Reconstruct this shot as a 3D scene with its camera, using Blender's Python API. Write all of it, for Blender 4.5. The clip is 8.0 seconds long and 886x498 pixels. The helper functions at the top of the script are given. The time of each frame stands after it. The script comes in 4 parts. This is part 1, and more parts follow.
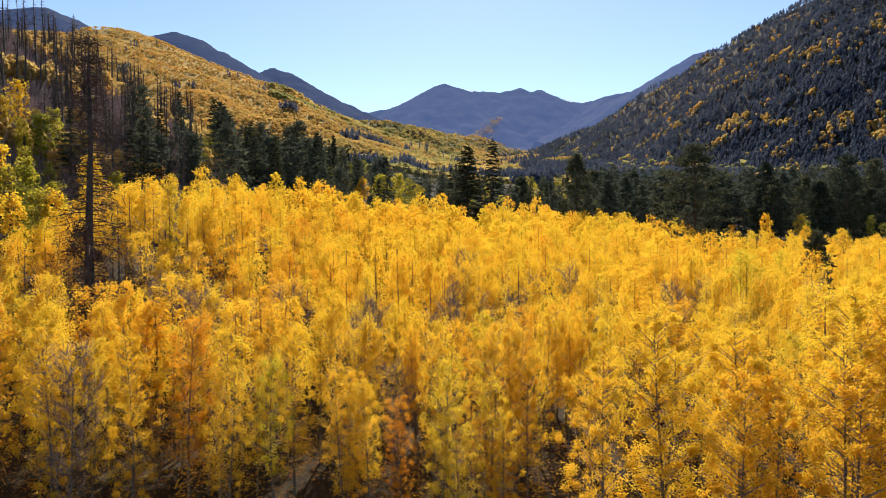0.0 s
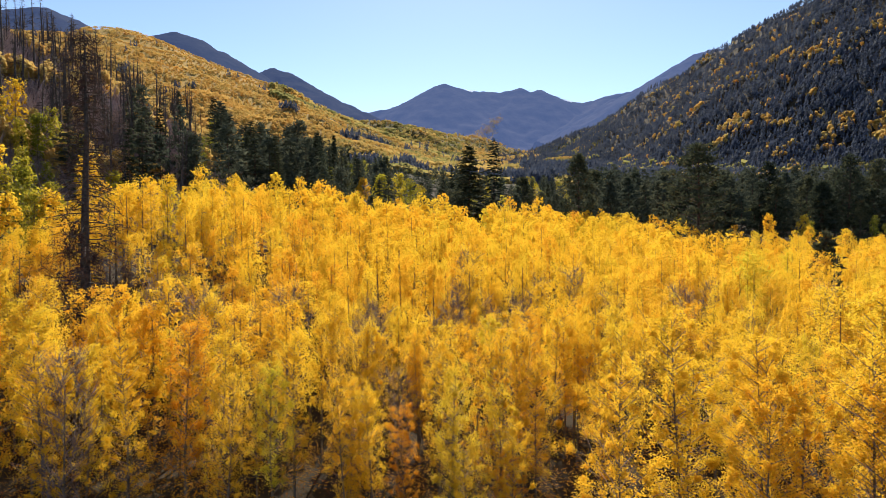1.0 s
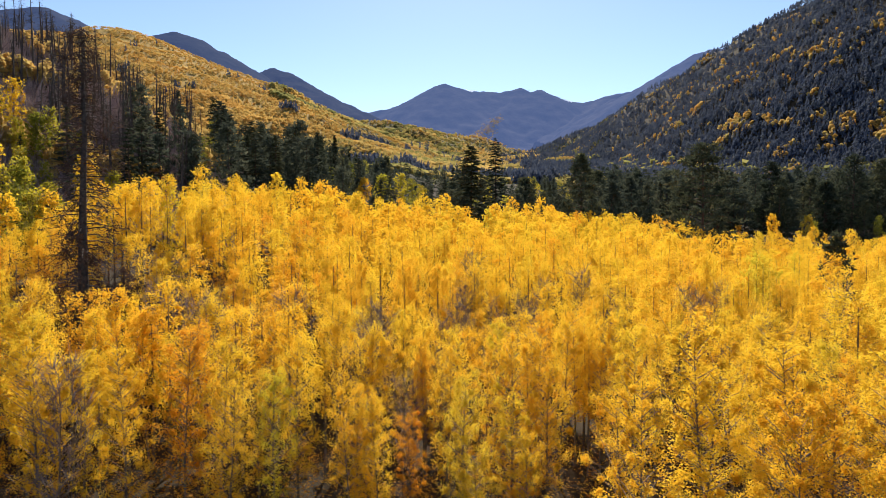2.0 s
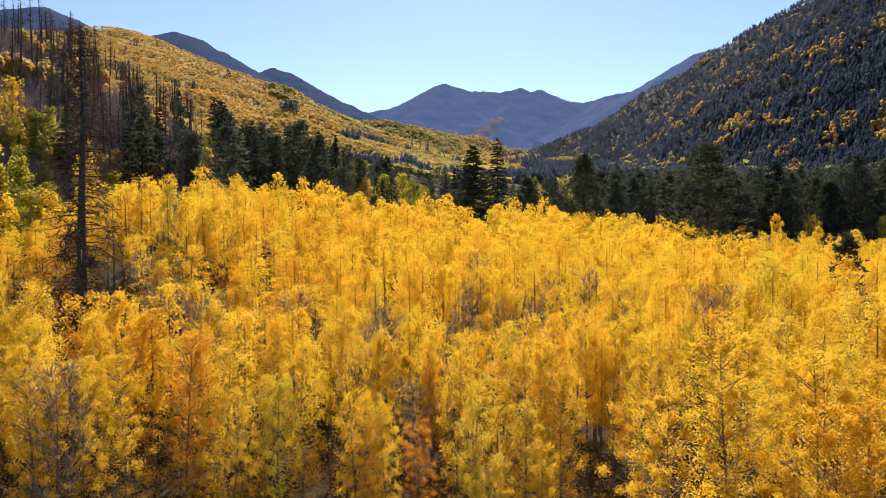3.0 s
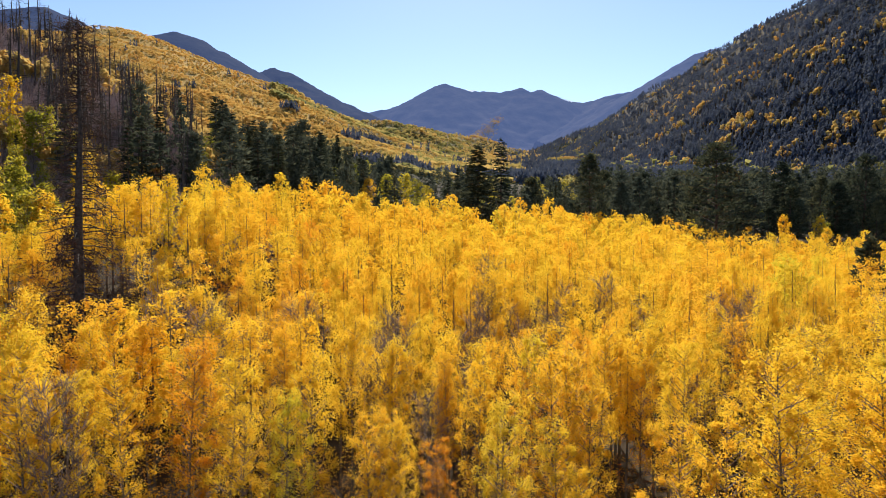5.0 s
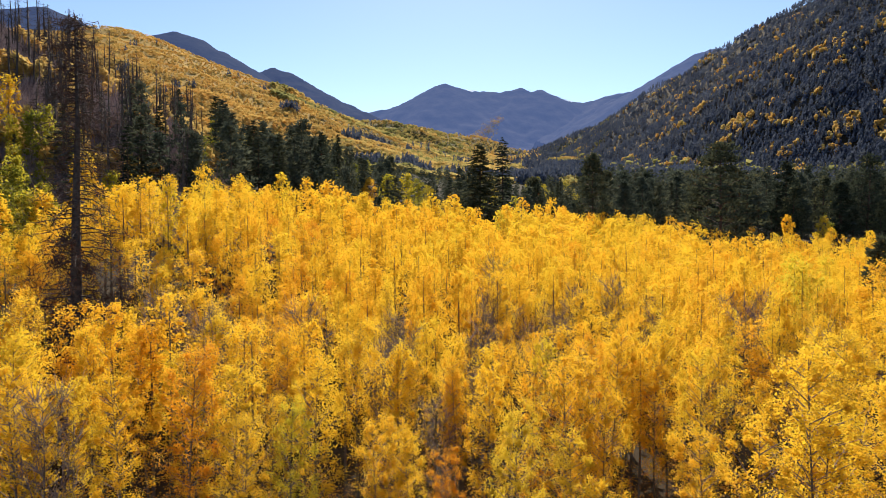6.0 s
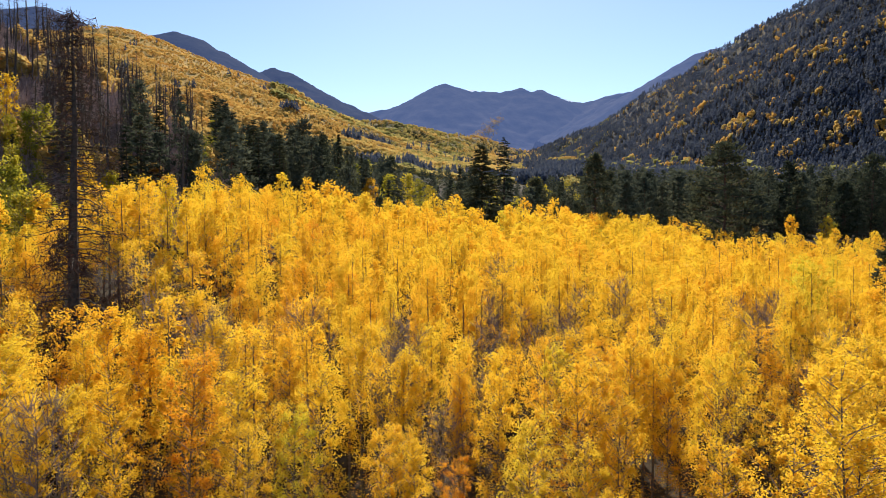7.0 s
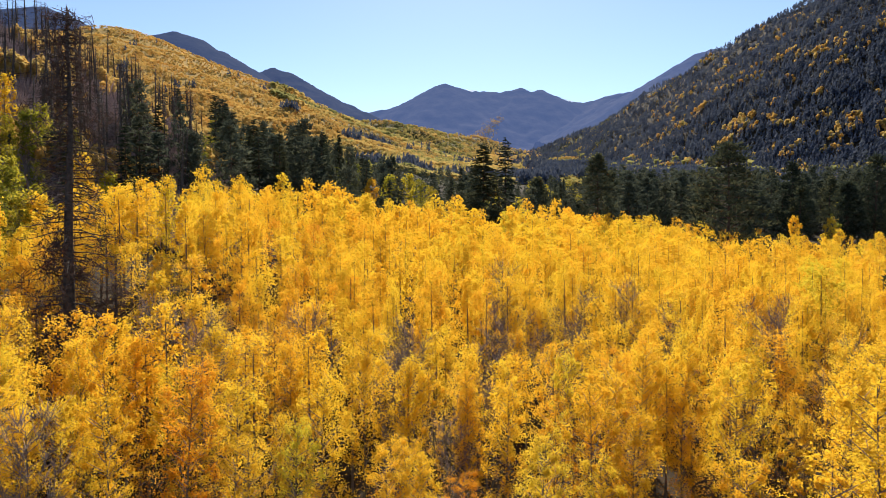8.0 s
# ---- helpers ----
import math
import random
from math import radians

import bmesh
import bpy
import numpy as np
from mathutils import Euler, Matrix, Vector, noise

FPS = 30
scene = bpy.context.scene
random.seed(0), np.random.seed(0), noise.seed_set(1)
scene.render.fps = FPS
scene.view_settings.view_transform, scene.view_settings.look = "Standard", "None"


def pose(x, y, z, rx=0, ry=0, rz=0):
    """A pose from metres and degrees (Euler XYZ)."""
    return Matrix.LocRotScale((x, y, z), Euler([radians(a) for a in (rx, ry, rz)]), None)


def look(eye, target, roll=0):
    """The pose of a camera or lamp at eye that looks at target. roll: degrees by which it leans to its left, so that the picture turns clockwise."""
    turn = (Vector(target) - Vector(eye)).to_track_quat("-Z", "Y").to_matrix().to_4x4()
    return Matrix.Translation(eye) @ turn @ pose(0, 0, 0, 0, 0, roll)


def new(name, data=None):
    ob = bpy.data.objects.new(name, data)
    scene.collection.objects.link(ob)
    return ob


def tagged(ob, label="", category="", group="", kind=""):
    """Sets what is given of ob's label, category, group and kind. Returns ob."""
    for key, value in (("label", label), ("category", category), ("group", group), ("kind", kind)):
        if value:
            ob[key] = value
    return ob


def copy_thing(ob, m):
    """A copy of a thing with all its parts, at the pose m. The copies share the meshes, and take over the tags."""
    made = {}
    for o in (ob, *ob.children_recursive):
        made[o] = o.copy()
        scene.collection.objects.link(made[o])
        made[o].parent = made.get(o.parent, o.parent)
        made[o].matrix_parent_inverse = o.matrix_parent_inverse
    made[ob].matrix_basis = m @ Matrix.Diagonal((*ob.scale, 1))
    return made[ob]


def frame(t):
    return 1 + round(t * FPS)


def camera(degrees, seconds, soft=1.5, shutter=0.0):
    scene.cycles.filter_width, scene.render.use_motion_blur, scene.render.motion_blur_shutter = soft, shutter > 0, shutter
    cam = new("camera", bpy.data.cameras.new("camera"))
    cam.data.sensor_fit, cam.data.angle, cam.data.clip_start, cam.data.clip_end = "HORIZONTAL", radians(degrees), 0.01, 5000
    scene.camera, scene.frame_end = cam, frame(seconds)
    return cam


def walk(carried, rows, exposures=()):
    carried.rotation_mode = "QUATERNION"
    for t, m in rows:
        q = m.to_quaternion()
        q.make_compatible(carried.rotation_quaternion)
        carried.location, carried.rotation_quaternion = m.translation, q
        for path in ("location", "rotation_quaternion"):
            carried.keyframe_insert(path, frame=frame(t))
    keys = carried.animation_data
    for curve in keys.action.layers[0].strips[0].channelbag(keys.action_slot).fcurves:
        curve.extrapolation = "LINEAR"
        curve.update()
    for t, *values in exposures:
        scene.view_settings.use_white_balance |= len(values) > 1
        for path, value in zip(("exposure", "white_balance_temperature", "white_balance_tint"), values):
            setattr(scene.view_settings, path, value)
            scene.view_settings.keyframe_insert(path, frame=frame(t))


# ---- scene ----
cam = camera(70.0, 8.0, soft=0.8)
TILT = -2.5
EYE = 14.0
# seconds, right, ahead, up, along the camera's own axes
ROWS = [
    (0.0, 0.0, 0.0, 0.0), (0.5, -0.125, 0.518, 0.068), (1.0, -0.268, 1.025, 0.131), (1.5, -0.446, 1.515, 0.192),
    (3.0, -1.108, 2.928, 0.355), (3.5, -1.325, 3.383, 0.421), (4.0, -1.540, 3.834, 0.490), (4.5, -1.751, 4.288, 0.555),
    (6.0, -2.317, 5.668, 0.697), (6.5, -2.490, 6.111, 0.747), (7.0, -2.650, 6.558, 0.805), (7.5, -2.795, 7.023, 0.889), (8.0, -2.938, 7.505, 1.014),
]
walk(cam, [(t, pose(0, 0, EYE, TILT) @ pose(x, y, z, 90, 0, 0)) for t, x, y, z in ROWS], exposures=((0.0, 1.2),))

# ---- light ----
SUN_ELEVATION, SUN_TURN = radians(40), radians(2.5)
world = bpy.data.worlds.new("sky")
scene.world = world
world.use_nodes = True
wn = world.node_tree.nodes
sky = wn.new("ShaderNodeTexSky")
sky.sky_type, sky.sun_disc = "NISHITA", False
sky.sun_elevation, sky.sun_rotation = SUN_ELEVATION, SUN_TURN
sky.altitude, sky.air_density, sky.dust_density, sky.ozone_density = 2600, 1.0, 1.2, 1.5
wn["Background"].inputs["Strength"].default_value = 0.078
world.node_tree.links.new(sky.outputs["Color"], wn["Background"].inputs["Color"])
sun = new("sun", bpy.data.lights.new("sun", "SUN"))
sun.data.energy, sun.data.angle, sun.data.color = 3.35, radians(0.53), (1.0, 0.93, 0.80)
sun.matrix_world = look((math.sin(SUN_TURN) * math.cos(SUN_ELEVATION) * 900, math.cos(SUN_TURN) * math.cos(SUN_ELEVATION) * 900, math.sin(SUN_ELEVATION) * 900), (0, 0, 0))


# ---- materials ----
def nodes_of(name):
    mat = bpy.data.materials.new(name)
    mat.use_nodes = True
    nt = mat.node_tree
    nt.nodes.clear()
    return mat, nt, nt.nodes.new("ShaderNodeOutputMaterial")


def ramp(nt, fac, stops):
    r = nt.nodes.new("ShaderNodeValToRGB")
    r.color_ramp.elements.remove(r.color_ramp.elements[1])
    r.color_ramp.elements[0].position, r.color_ramp.elements[0].color = stops[0][0], (*stops[0][1], 1)
    for p, c in stops[1:]:
        r.color_ramp.elements.new(p).color = (*c, 1)
    nt.links.new(fac, r.inputs[0])
    return r.outputs["Color"]


def maths(nt, op, a, b):
    m = nt.nodes.new("ShaderNodeMath")
    m.operation = op
    for i, v in enumerate((a, b)):
        if isinstance(v, (int, float)):
            m.inputs[i].default_value = v
        else:
            nt.links.new(v, m.inputs[i])
    return m.outputs[0]


def noise_of(nt, scale, detail=4, rough=0.6, world_space=True):
    n = nt.nodes.new("ShaderNodeTexNoise")
    n.inputs["Scale"].default_value, n.inputs["Detail"].default_value, n.inputs["Roughness"].default_value = scale, detail, rough
    if world_space:
        g = nt.nodes.new("ShaderNodeNewGeometry")
        nt.links.new(g.outputs["Position"], n.inputs["Vector"])
    else:
        g = nt.nodes.new("ShaderNodeTexCoord")
        nt.links.new(g.outputs["Object"], n.inputs["Vector"])
    return n.outputs["Fac"]


def leaf_material(name, stops, through_share=0.6, gloss=0.02, spread=0.35, by_object=True):
    """Leaves that pass light: hue by tree (object, 'tint') and by leaf (island)."""
    mat, nt, out = nodes_of(name)
    geo = nt.nodes.new("ShaderNodeNewGeometry")
    info = nt.nodes.new("ShaderNodeObjectInfo")
    att = nt.nodes.new("ShaderNodeAttribute")
    att.attribute_name = "tint"
    tree = maths(nt, "FRACT", maths(nt, "ADD", att.outputs["Fac"], info.outputs["Random"] if by_object else 0.0), 0.0)
    leaf = maths(nt, "MULTIPLY", maths(nt, "SUBTRACT", geo.outputs["Random Per Island"], 0.5), spread)
    fac = maths(nt, "ADD", maths(nt, "MULTIPLY", tree, 0.75), maths(nt, "ADD", leaf, 0.125))
    col = ramp(nt, fac, stops)
    d = nt.nodes.new("ShaderNodeBsdfPrincipled")
    d.inputs["Roughness"].default_value = 0.55
    d.inputs["Specular IOR Level"].default_value = gloss * 4
    tr = nt.nodes.new("ShaderNodeBsdfTranslucent")
    mix = nt.nodes.new("ShaderNodeMixShader")
    mix.inputs[0].default_value = through_share
    nt.links.new(col, d.inputs["Base Color"])
    nt.links.new(col, tr.inputs["Color"])
    nt.links.new(d.outputs[0], mix.inputs[1])
    nt.links.new(tr.outputs[0], mix.inputs[2])
    nt.links.new(mix.outputs[0], out.inputs["Surface"])
    return mat


def solid_material(name, stops, scale, rough=0.85, bump=0.3, detail=5, own=False):
    mat, nt, out = nodes_of(name)
    n = noise_of(nt, scale, detail, 0.65, not own)
    col = ramp(nt, n, stops)
    d = nt.nodes.new("ShaderNodeBsdfPrincipled")
    d.inputs["Roughness"].default_value = rough
    d.inputs["Specular IOR Level"].default_value = 0.25
    b = nt.nodes.new("ShaderNodeBump")
    b.inputs["Strength"].default_value, b.inputs["Distance"].default_value = bump, 0.3 / scale
    nt.links.new(n, b.inputs["Height"])
    nt.links.new(b.outputs[0], d.inputs["Normal"])
    nt.links.new(col, d.inputs["Base Color"])
    nt.links.new(d.outputs[0], out.inputs["Surface"])
    return mat


GOLD = [(0.0, (0.73, 0.525, 0.04)), (0.3, (0.79, 0.515, 0.036)), (0.7, (0.81, 0.49, 0.034)), (1.0, (0.80, 0.42, 0.03))]
ORANGE = [(0.0, (0.78, 0.43, 0.03)), (0.5, (0.75, 0.36, 0.026)), (1.0, (0.68, 0.29, 0.024))]
LIME = [(0.0, (0.58, 0.49, 0.04)), (0.5, (0.68, 0.51, 0.04)), (1.0, (0.75, 0.50, 0.04))]
GREEN = [(0.0, (0.13, 0.15, 0.024)), (0.5, (0.34, 0.30, 0.03)), (1.0, (0.56, 0.41, 0.03))]
leaf_gold = leaf_material("aspen_leaf_gold", GOLD)
leaf_orange = leaf_material("aspen_leaf_orange", ORANGE)
leaf_lime = leaf_material("aspen_leaf_lime", LIME)
leaf_green = leaf_material("aspen_leaf_green", GREEN)
leaf_distant = leaf_material("distant_aspen_leaf", [(0.0, (0.13, 0.15, 0.06)), (0.25, (0.34, 0.30, 0.10)), (0.5, (0.60, 0.42, 0.14)), (0.8, (0.64, 0.38, 0.10)), (1.0, (0.56, 0.27, 0.07))], 0.5, 0.0, 0.12, False)
needle = leaf_material("conifer_needle", [(0.0, (0.036, 0.045, 0.030)), (0.5, (0.060, 0.068, 0.042)), (1.0, (0.11, 0.108, 0.056))], 0.35, 0.0, 0.7)
# haze over the far woods is painted in as paler, bluer needles
needle_haze_blue = leaf_material("haze_blue_needle", [(0.0, (0.055, 0.068, 0.105)), (0.5, (0.095, 0.110, 0.150)), (1.0, (0.135, 0.142, 0.150))], 0.45, 0.0, 0.4, False)
# lighter, greyer copy of the conifer needles, with forest haze in its colour
needle_haze_grey = leaf_material("haze_grey_needle", [(0.0, (0.058, 0.068, 0.050)), (0.5, (0.085, 0.095, 0.066)), (1.0, (0.125, 0.125, 0.075))], 0.4, 0.0, 0.5)
brush_grey = leaf_material("bare_brush_twig", [(0.0, (0.20, 0.145, 0.145)), (0.5, (0.32, 0.24, 0.235)), (1.0, (0.40, 0.29, 0.24))], 0.1, 0.0, 0.4, False)
needle_dead = leaf_material("dead_needle", [(0.0, (0.055, 0.037, 0.031)), (1.0, (0.12, 0.075, 0.058))], 0.3, 0.0, 0.5)
bark_aspen = solid_material("aspen_bark", [(0.3, (0.05, 0.037, 0.026)), (0.42, (0.12, 0.09, 0.062)), (0.7, (0.22, 0.17, 0.12))], 3.0, own=True)
bark_dark = solid_material("conifer_bark", [(0.3, (0.035, 0.024, 0.018)), (0.7, (0.11, 0.065, 0.045))], 5.0, own=True)
bark_burnt = solid_material("burnt_bark", [(0.3, (0.034, 0.027, 0.024)), (0.7, (0.12, 0.09, 0.075))], 3.0, own=True)
twig_grey = solid_material("bare_twig", [(0.3, (0.15, 0.105, 0.085)), (0.7, (0.27, 0.20, 0.165))], 4.0, own=True)




def ground_material():
    """Litter and dry grass, with fallen leaves at close scale and brush in patches."""
    mat, nt, out = nodes_of("forest_floor")
    big = noise_of(nt, 0.012, 4, 0.6)
    fine = noise_of(nt, 1.3, 6, 0.7)
    grain = noise_of(nt, 9.0, 3, 0.7)
    soil = ramp(nt, fine, [(0.3, (0.02, 0.014, 0.010)), (0.5, (0.04, 0.027, 0.016)), (0.62, (0.055, 0.035, 0.016)), (0.75, (0.09, 0.055, 0.018))])
    brush = ramp(nt, big, [(0.32, (0.022, 0.020, 0.013)), (0.45, (0.045, 0.031, 0.016)), (0.62, (0.065, 0.045, 0.026))])
    mix = nt.nodes.new("ShaderNodeMix")
    mix.data_type = "RGBA"
    mix.inputs[0].default_value = 0.5
    nt.links.new(soil, mix.inputs[6])
    nt.links.new(brush, mix.inputs[7])
    cover = nt.nodes.new("ShaderNodeAttribute")
    cover.attribute_name = "scrub"
    scrub = ramp(nt, noise_of(nt, 0.035, 7, 0.72), [(0.30, (0.024, 0.036, 0.015)), (0.44, (0.042, 0.052, 0.018)), (0.54, (0.075, 0.066, 0.020)), (0.66, (0.12, 0.075, 0.020)), (0.8, (0.08, 0.055, 0.022))])
    amber = ramp(nt, noise_of(nt, 0.05, 7, 0.72), [(0.30, (0.13, 0.095, 0.035)), (0.45, (0.30, 0.19, 0.045)), (0.62, (0.42, 0.25, 0.05)), (0.8, (0.28, 0.15, 0.035))])
    turned = nt.nodes.new("ShaderNodeAttribute")
    turned.attribute_name = "amber"
    slope = nt.nodes.new("ShaderNodeMix")
    slope.data_type = "RGBA"
    nt.links.new(turned.outputs["Fac"], slope.inputs[0])
    nt.links.new(scrub, slope.inputs[6])
    nt.links.new(amber, slope.inputs[7])
    hills = nt.nodes.new("ShaderNodeMix")
    hills.data_type = "RGBA"
    nt.links.new(cover.outputs["Fac"], hills.inputs[0])
    nt.links.new(mix.outputs[2], hills.inputs[6])
    nt.links.new(slope.outputs[2], hills.inputs[7])
    d = nt.nodes.new("ShaderNodeBsdfPrincipled")
    d.inputs["Roughness"].default_value = 0.95
    d.inputs["Specular IOR Level"].default_value = 0.1
    b = nt.nodes.new("ShaderNodeBump")
    b.inputs["Strength"].default_value, b.inputs["Distance"].default_value = 0.6, 0.08
    nt.links.new(grain, b.inputs["Height"])
    nt.links.new(b.outputs[0], d.inputs["Normal"])
    nt.links.new(hills.outputs[2], d.inputs["Base Color"])
    nt.links.new(d.outputs[0], out.inputs["Surface"])
    return mat


def far_material(name, dark, light, haze_glow):
    """Far-off mountain: forest and rock, with the air's pale blue haze painted in as a faint glow."""
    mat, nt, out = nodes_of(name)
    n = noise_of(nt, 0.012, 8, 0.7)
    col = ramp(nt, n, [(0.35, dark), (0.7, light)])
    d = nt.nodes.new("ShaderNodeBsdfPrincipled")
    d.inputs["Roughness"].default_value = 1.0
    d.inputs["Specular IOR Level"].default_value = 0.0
    d.inputs["Emission Color"].default_value = (*haze_glow, 1)
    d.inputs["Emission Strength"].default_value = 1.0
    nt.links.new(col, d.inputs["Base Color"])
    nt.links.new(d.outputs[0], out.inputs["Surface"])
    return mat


floor_mat = ground_material()
# the last colour of each is distance haze, painted in as emission
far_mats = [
    far_material("far_forest_hazed", (0.025, 0.032, 0.04), (0.06, 0.06, 0.06), (0.017, 0.026, 0.062)),
    far_material("far_rock_hazed", (0.03, 0.034, 0.045), (0.075, 0.068, 0.068), (0.031, 0.048, 0.108)),
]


# ---- meshes ----
def mesh_of(name, verts, faces, mat, tint=None, smooth=False):
    """A mesh from arrays: faces all triangles or all quads, or a list of both."""
    me = bpy.data.meshes.new(name)
    me.from_pydata([tuple(v) for v in verts] if not isinstance(verts, list) else verts, [], faces.tolist() if isinstance(faces, np.ndarray) else faces)
    me.materials.append(mat)
    if tint is not None:
        a = me.attributes.new("tint", "FLOAT", "POINT")
        a.data.foreach_set("value", np.asarray(tint, dtype=np.float32))
    if smooth:
        me.polygons.foreach_set("use_smooth", [True] * len(me.polygons))
    me.update()
    return me


def fast_mesh(name, verts, faces, mat, tint=None, smooth=False):
    """The same for large arrays of faces with one number of corners."""
    me = bpy.data.meshes.new(name)
    n, k = faces.shape
    me.vertices.add(len(verts))
    me.vertices.foreach_set("co", np.ascontiguousarray(verts, dtype=np.float32).ravel())
    me.loops.add(n * k)
    me.loops.foreach_set("vertex_index", np.ascontiguousarray(faces, dtype=np.int32).ravel())
    me.polygons.add(n)
    me.polygons.foreach_set("loop_start", np.arange(0, n * k, k, dtype=np.int32))
    me.polygons.foreach_set("loop_total", np.full(n, k, dtype=np.int32))
    me.polygons.foreach_set("use_smooth", np.full(n, smooth))
    me.materials.append(mat)
    me.update(calc_edges=True)
    if tint is not None:
        a = me.attributes.new("tint", "FLOAT", "POINT")
        a.data.foreach_set("value", np.asarray(tint, dtype=np.float32))
    return me


def part(name, me, parent, label=""):
    ob = new(name, me)
    ob.parent = parent
    return tagged(ob, label)


def root(name, label, category, group=""):
    return tagged(new(name), label, category, group)


class Tubes:
    """Tapered limbs gathered into one mesh."""

    def __init__(self, sides=4):
        self.v, self.f, self.sides, self.slots = [], [], sides, []

    def add(self, pts, radii, slot=0, sides=0):
        pts = [Vector(p) for p in pts]
        s, base = sides or self.sides, len(self.v)
        self.slots += [slot] * ((len(pts) - 1) * s + 1)
        for i, p in enumerate(pts):
            d = (pts[min(i + 1, len(pts) - 1)] - pts[max(i - 1, 0)]).normalized()
            a = d.orthogonal().normalized() if abs(d.z) < 0.9 else Vector((1, 0, 0))
            a = (a - d * a.dot(d)).normalized()
            b = d.cross(a)
            for j in range(s):
                w = 2 * math.pi * j / s
                self.v.append(p + (a * math.cos(w) + b * math.sin(w)) * radii[i])
        for i in range(len(pts) - 1):
            for j in range(s):
                k = (j + 1) % s
                self.f.append((base + i * s + j, base + i * s + k, base + (i + 1) * s + k, base + (i + 1) * s + j))
        self.f.append(tuple(base + (len(pts) - 1) * s + j for j in range(s)))

    def mesh(self, name, mat, second=None):
        me = mesh_of(name, self.v, self.f, mat, smooth=True)
        if second:
            me.materials.append(second)
            me.polygons.foreach_set("material_index", self.slots)
        return me


def unit(rng, n):
    v = rng.normal(size=(n, 3))
    return v / np.linalg.norm(v, axis=1)[:, None]


SUNWARD = np.array([0.0, math.cos(SUN_ELEVATION), math.sin(SUN_ELEVATION)])


def leaves(rng, centres, size, corners, to_light=1.2):
    """One small face a leaf at each centre, turned more or less to the light: 3 corners, or 4 as a rhomb folded along its rib."""
    n = len(centres)
    face = unit(rng, n) + to_light * SUNWARD
    face /= np.linalg.norm(face, axis=1)[:, None]
    a = np.cross(face, unit(rng, n))
    a /= np.linalg.norm(a, axis=1)[:, None]
    b = np.cross(face, a)
    s = (size * rng.uniform(0.7, 1.3, n))[:, None]
    if corners == 3:
        v = np.stack([centres + a * s * 0.75, centres - a * s * 0.45 + b * s * 0.6, centres - a * s * 0.45 - b * s * 0.6], 1)
    else:
        v = np.stack([centres + a * s * 0.62, centres + b * s * 0.5 + face * s * 0.12, centres - a * s * 0.5, centres - b * s * 0.5 + face * s * 0.12], 1)
    return v.reshape(-1, 3), np.arange(n * corners).reshape(n, corners)


# ---- terrain ----
def wobble(x, y, size, seed):
    """Smooth unevenness between about -1 and 1."""
    rng = np.random.RandomState(seed)
    out = np.zeros(np.broadcast(x, y).shape)
    for octave, amp in ((1.0, 0.5), (2.1, 0.3), (4.3, 0.2)):
        for _ in range(3):
            w, p = rng.uniform(0, 2 * math.pi), rng.uniform(0, 2 * math.pi)
            k = 2 * math.pi * octave / size * rng.uniform(0.8, 1.2)
            out = out + amp / 1.7 * np.sin(k * (x * math.cos(w) + y * math.sin(w)) + p + 0.8 * np.sin(k * 0.7 * (x * math.sin(w) - y * math.cos(w)) + p * 2))
    return out


def smooth01(a, b, t):
    t = np.clip((t - a) / (b - a), 0, 1)
    return t * t * (3 - 2 * t)


def ridge(x, y, crest, slope):
    """Height of a mountain with that crest line (x, y, z), falling away on both sides."""
    best = np.full(np.broadcast(x, y).shape, -1e9)
    for (x0, y0, z0), (x1, y1, z1) in zip(crest, crest[1:]):
        dx, dy = x1 - x0, y1 - y0
        k = np.clip(((x - x0) * dx + (y - y0) * dy) / (dx * dx + dy * dy), 0, 1)
        dist = np.hypot(x - x0 - k * dx, y - y0 - k * dy)
        best = np.maximum(best, z0 + k * (z1 - z0) - slope * (np.sqrt(dist * dist + 400) - 20))
    return best


def soft_max(a, b, w):
    return np.maximum(a, b) + np.maximum(0, w - np.abs(a - b)) ** 2 / (4 * w)


def seen(px, py, d):
    """A crest point at the depth d, along the first view."""
    return (px - 784) / 1119.7 * d, d, EYE + (392 - py) / 1119.7 * d


HILL_NEAR = [(-214, 123, 108), (-133, 153, 66), (-109, 195, 50), (-91, 240, 39), (-65, 292, 34)]
HILL_GOLD = [seen(-60, 60, 800), seen(130, 64, 900), seen(200, 62, 950), seen(240, 69, 1000), seen(300, 102, 1050), seen(380, 137, 1150),
             seen(450, 176, 1250), seen(500, 196, 700), seen(600, 214, 1400), seen(700, 222, 1450), seen(745, 232, 1500), seen(800, 243, 1540), seen(870, 256, 1580)]
HILL_RIGHT = [seen(1900, -260, 820), seen(1700, -150, 900), seen(1560, -72, 980), seen(1425, 8, 1050), seen(1350, 56, 1100), seen(1270, 98, 1150), seen(1170, 160, 1250),
              seen(1100, 201, 1350), seen(1000, 246, 1450), seen(960, 260, 1500)]


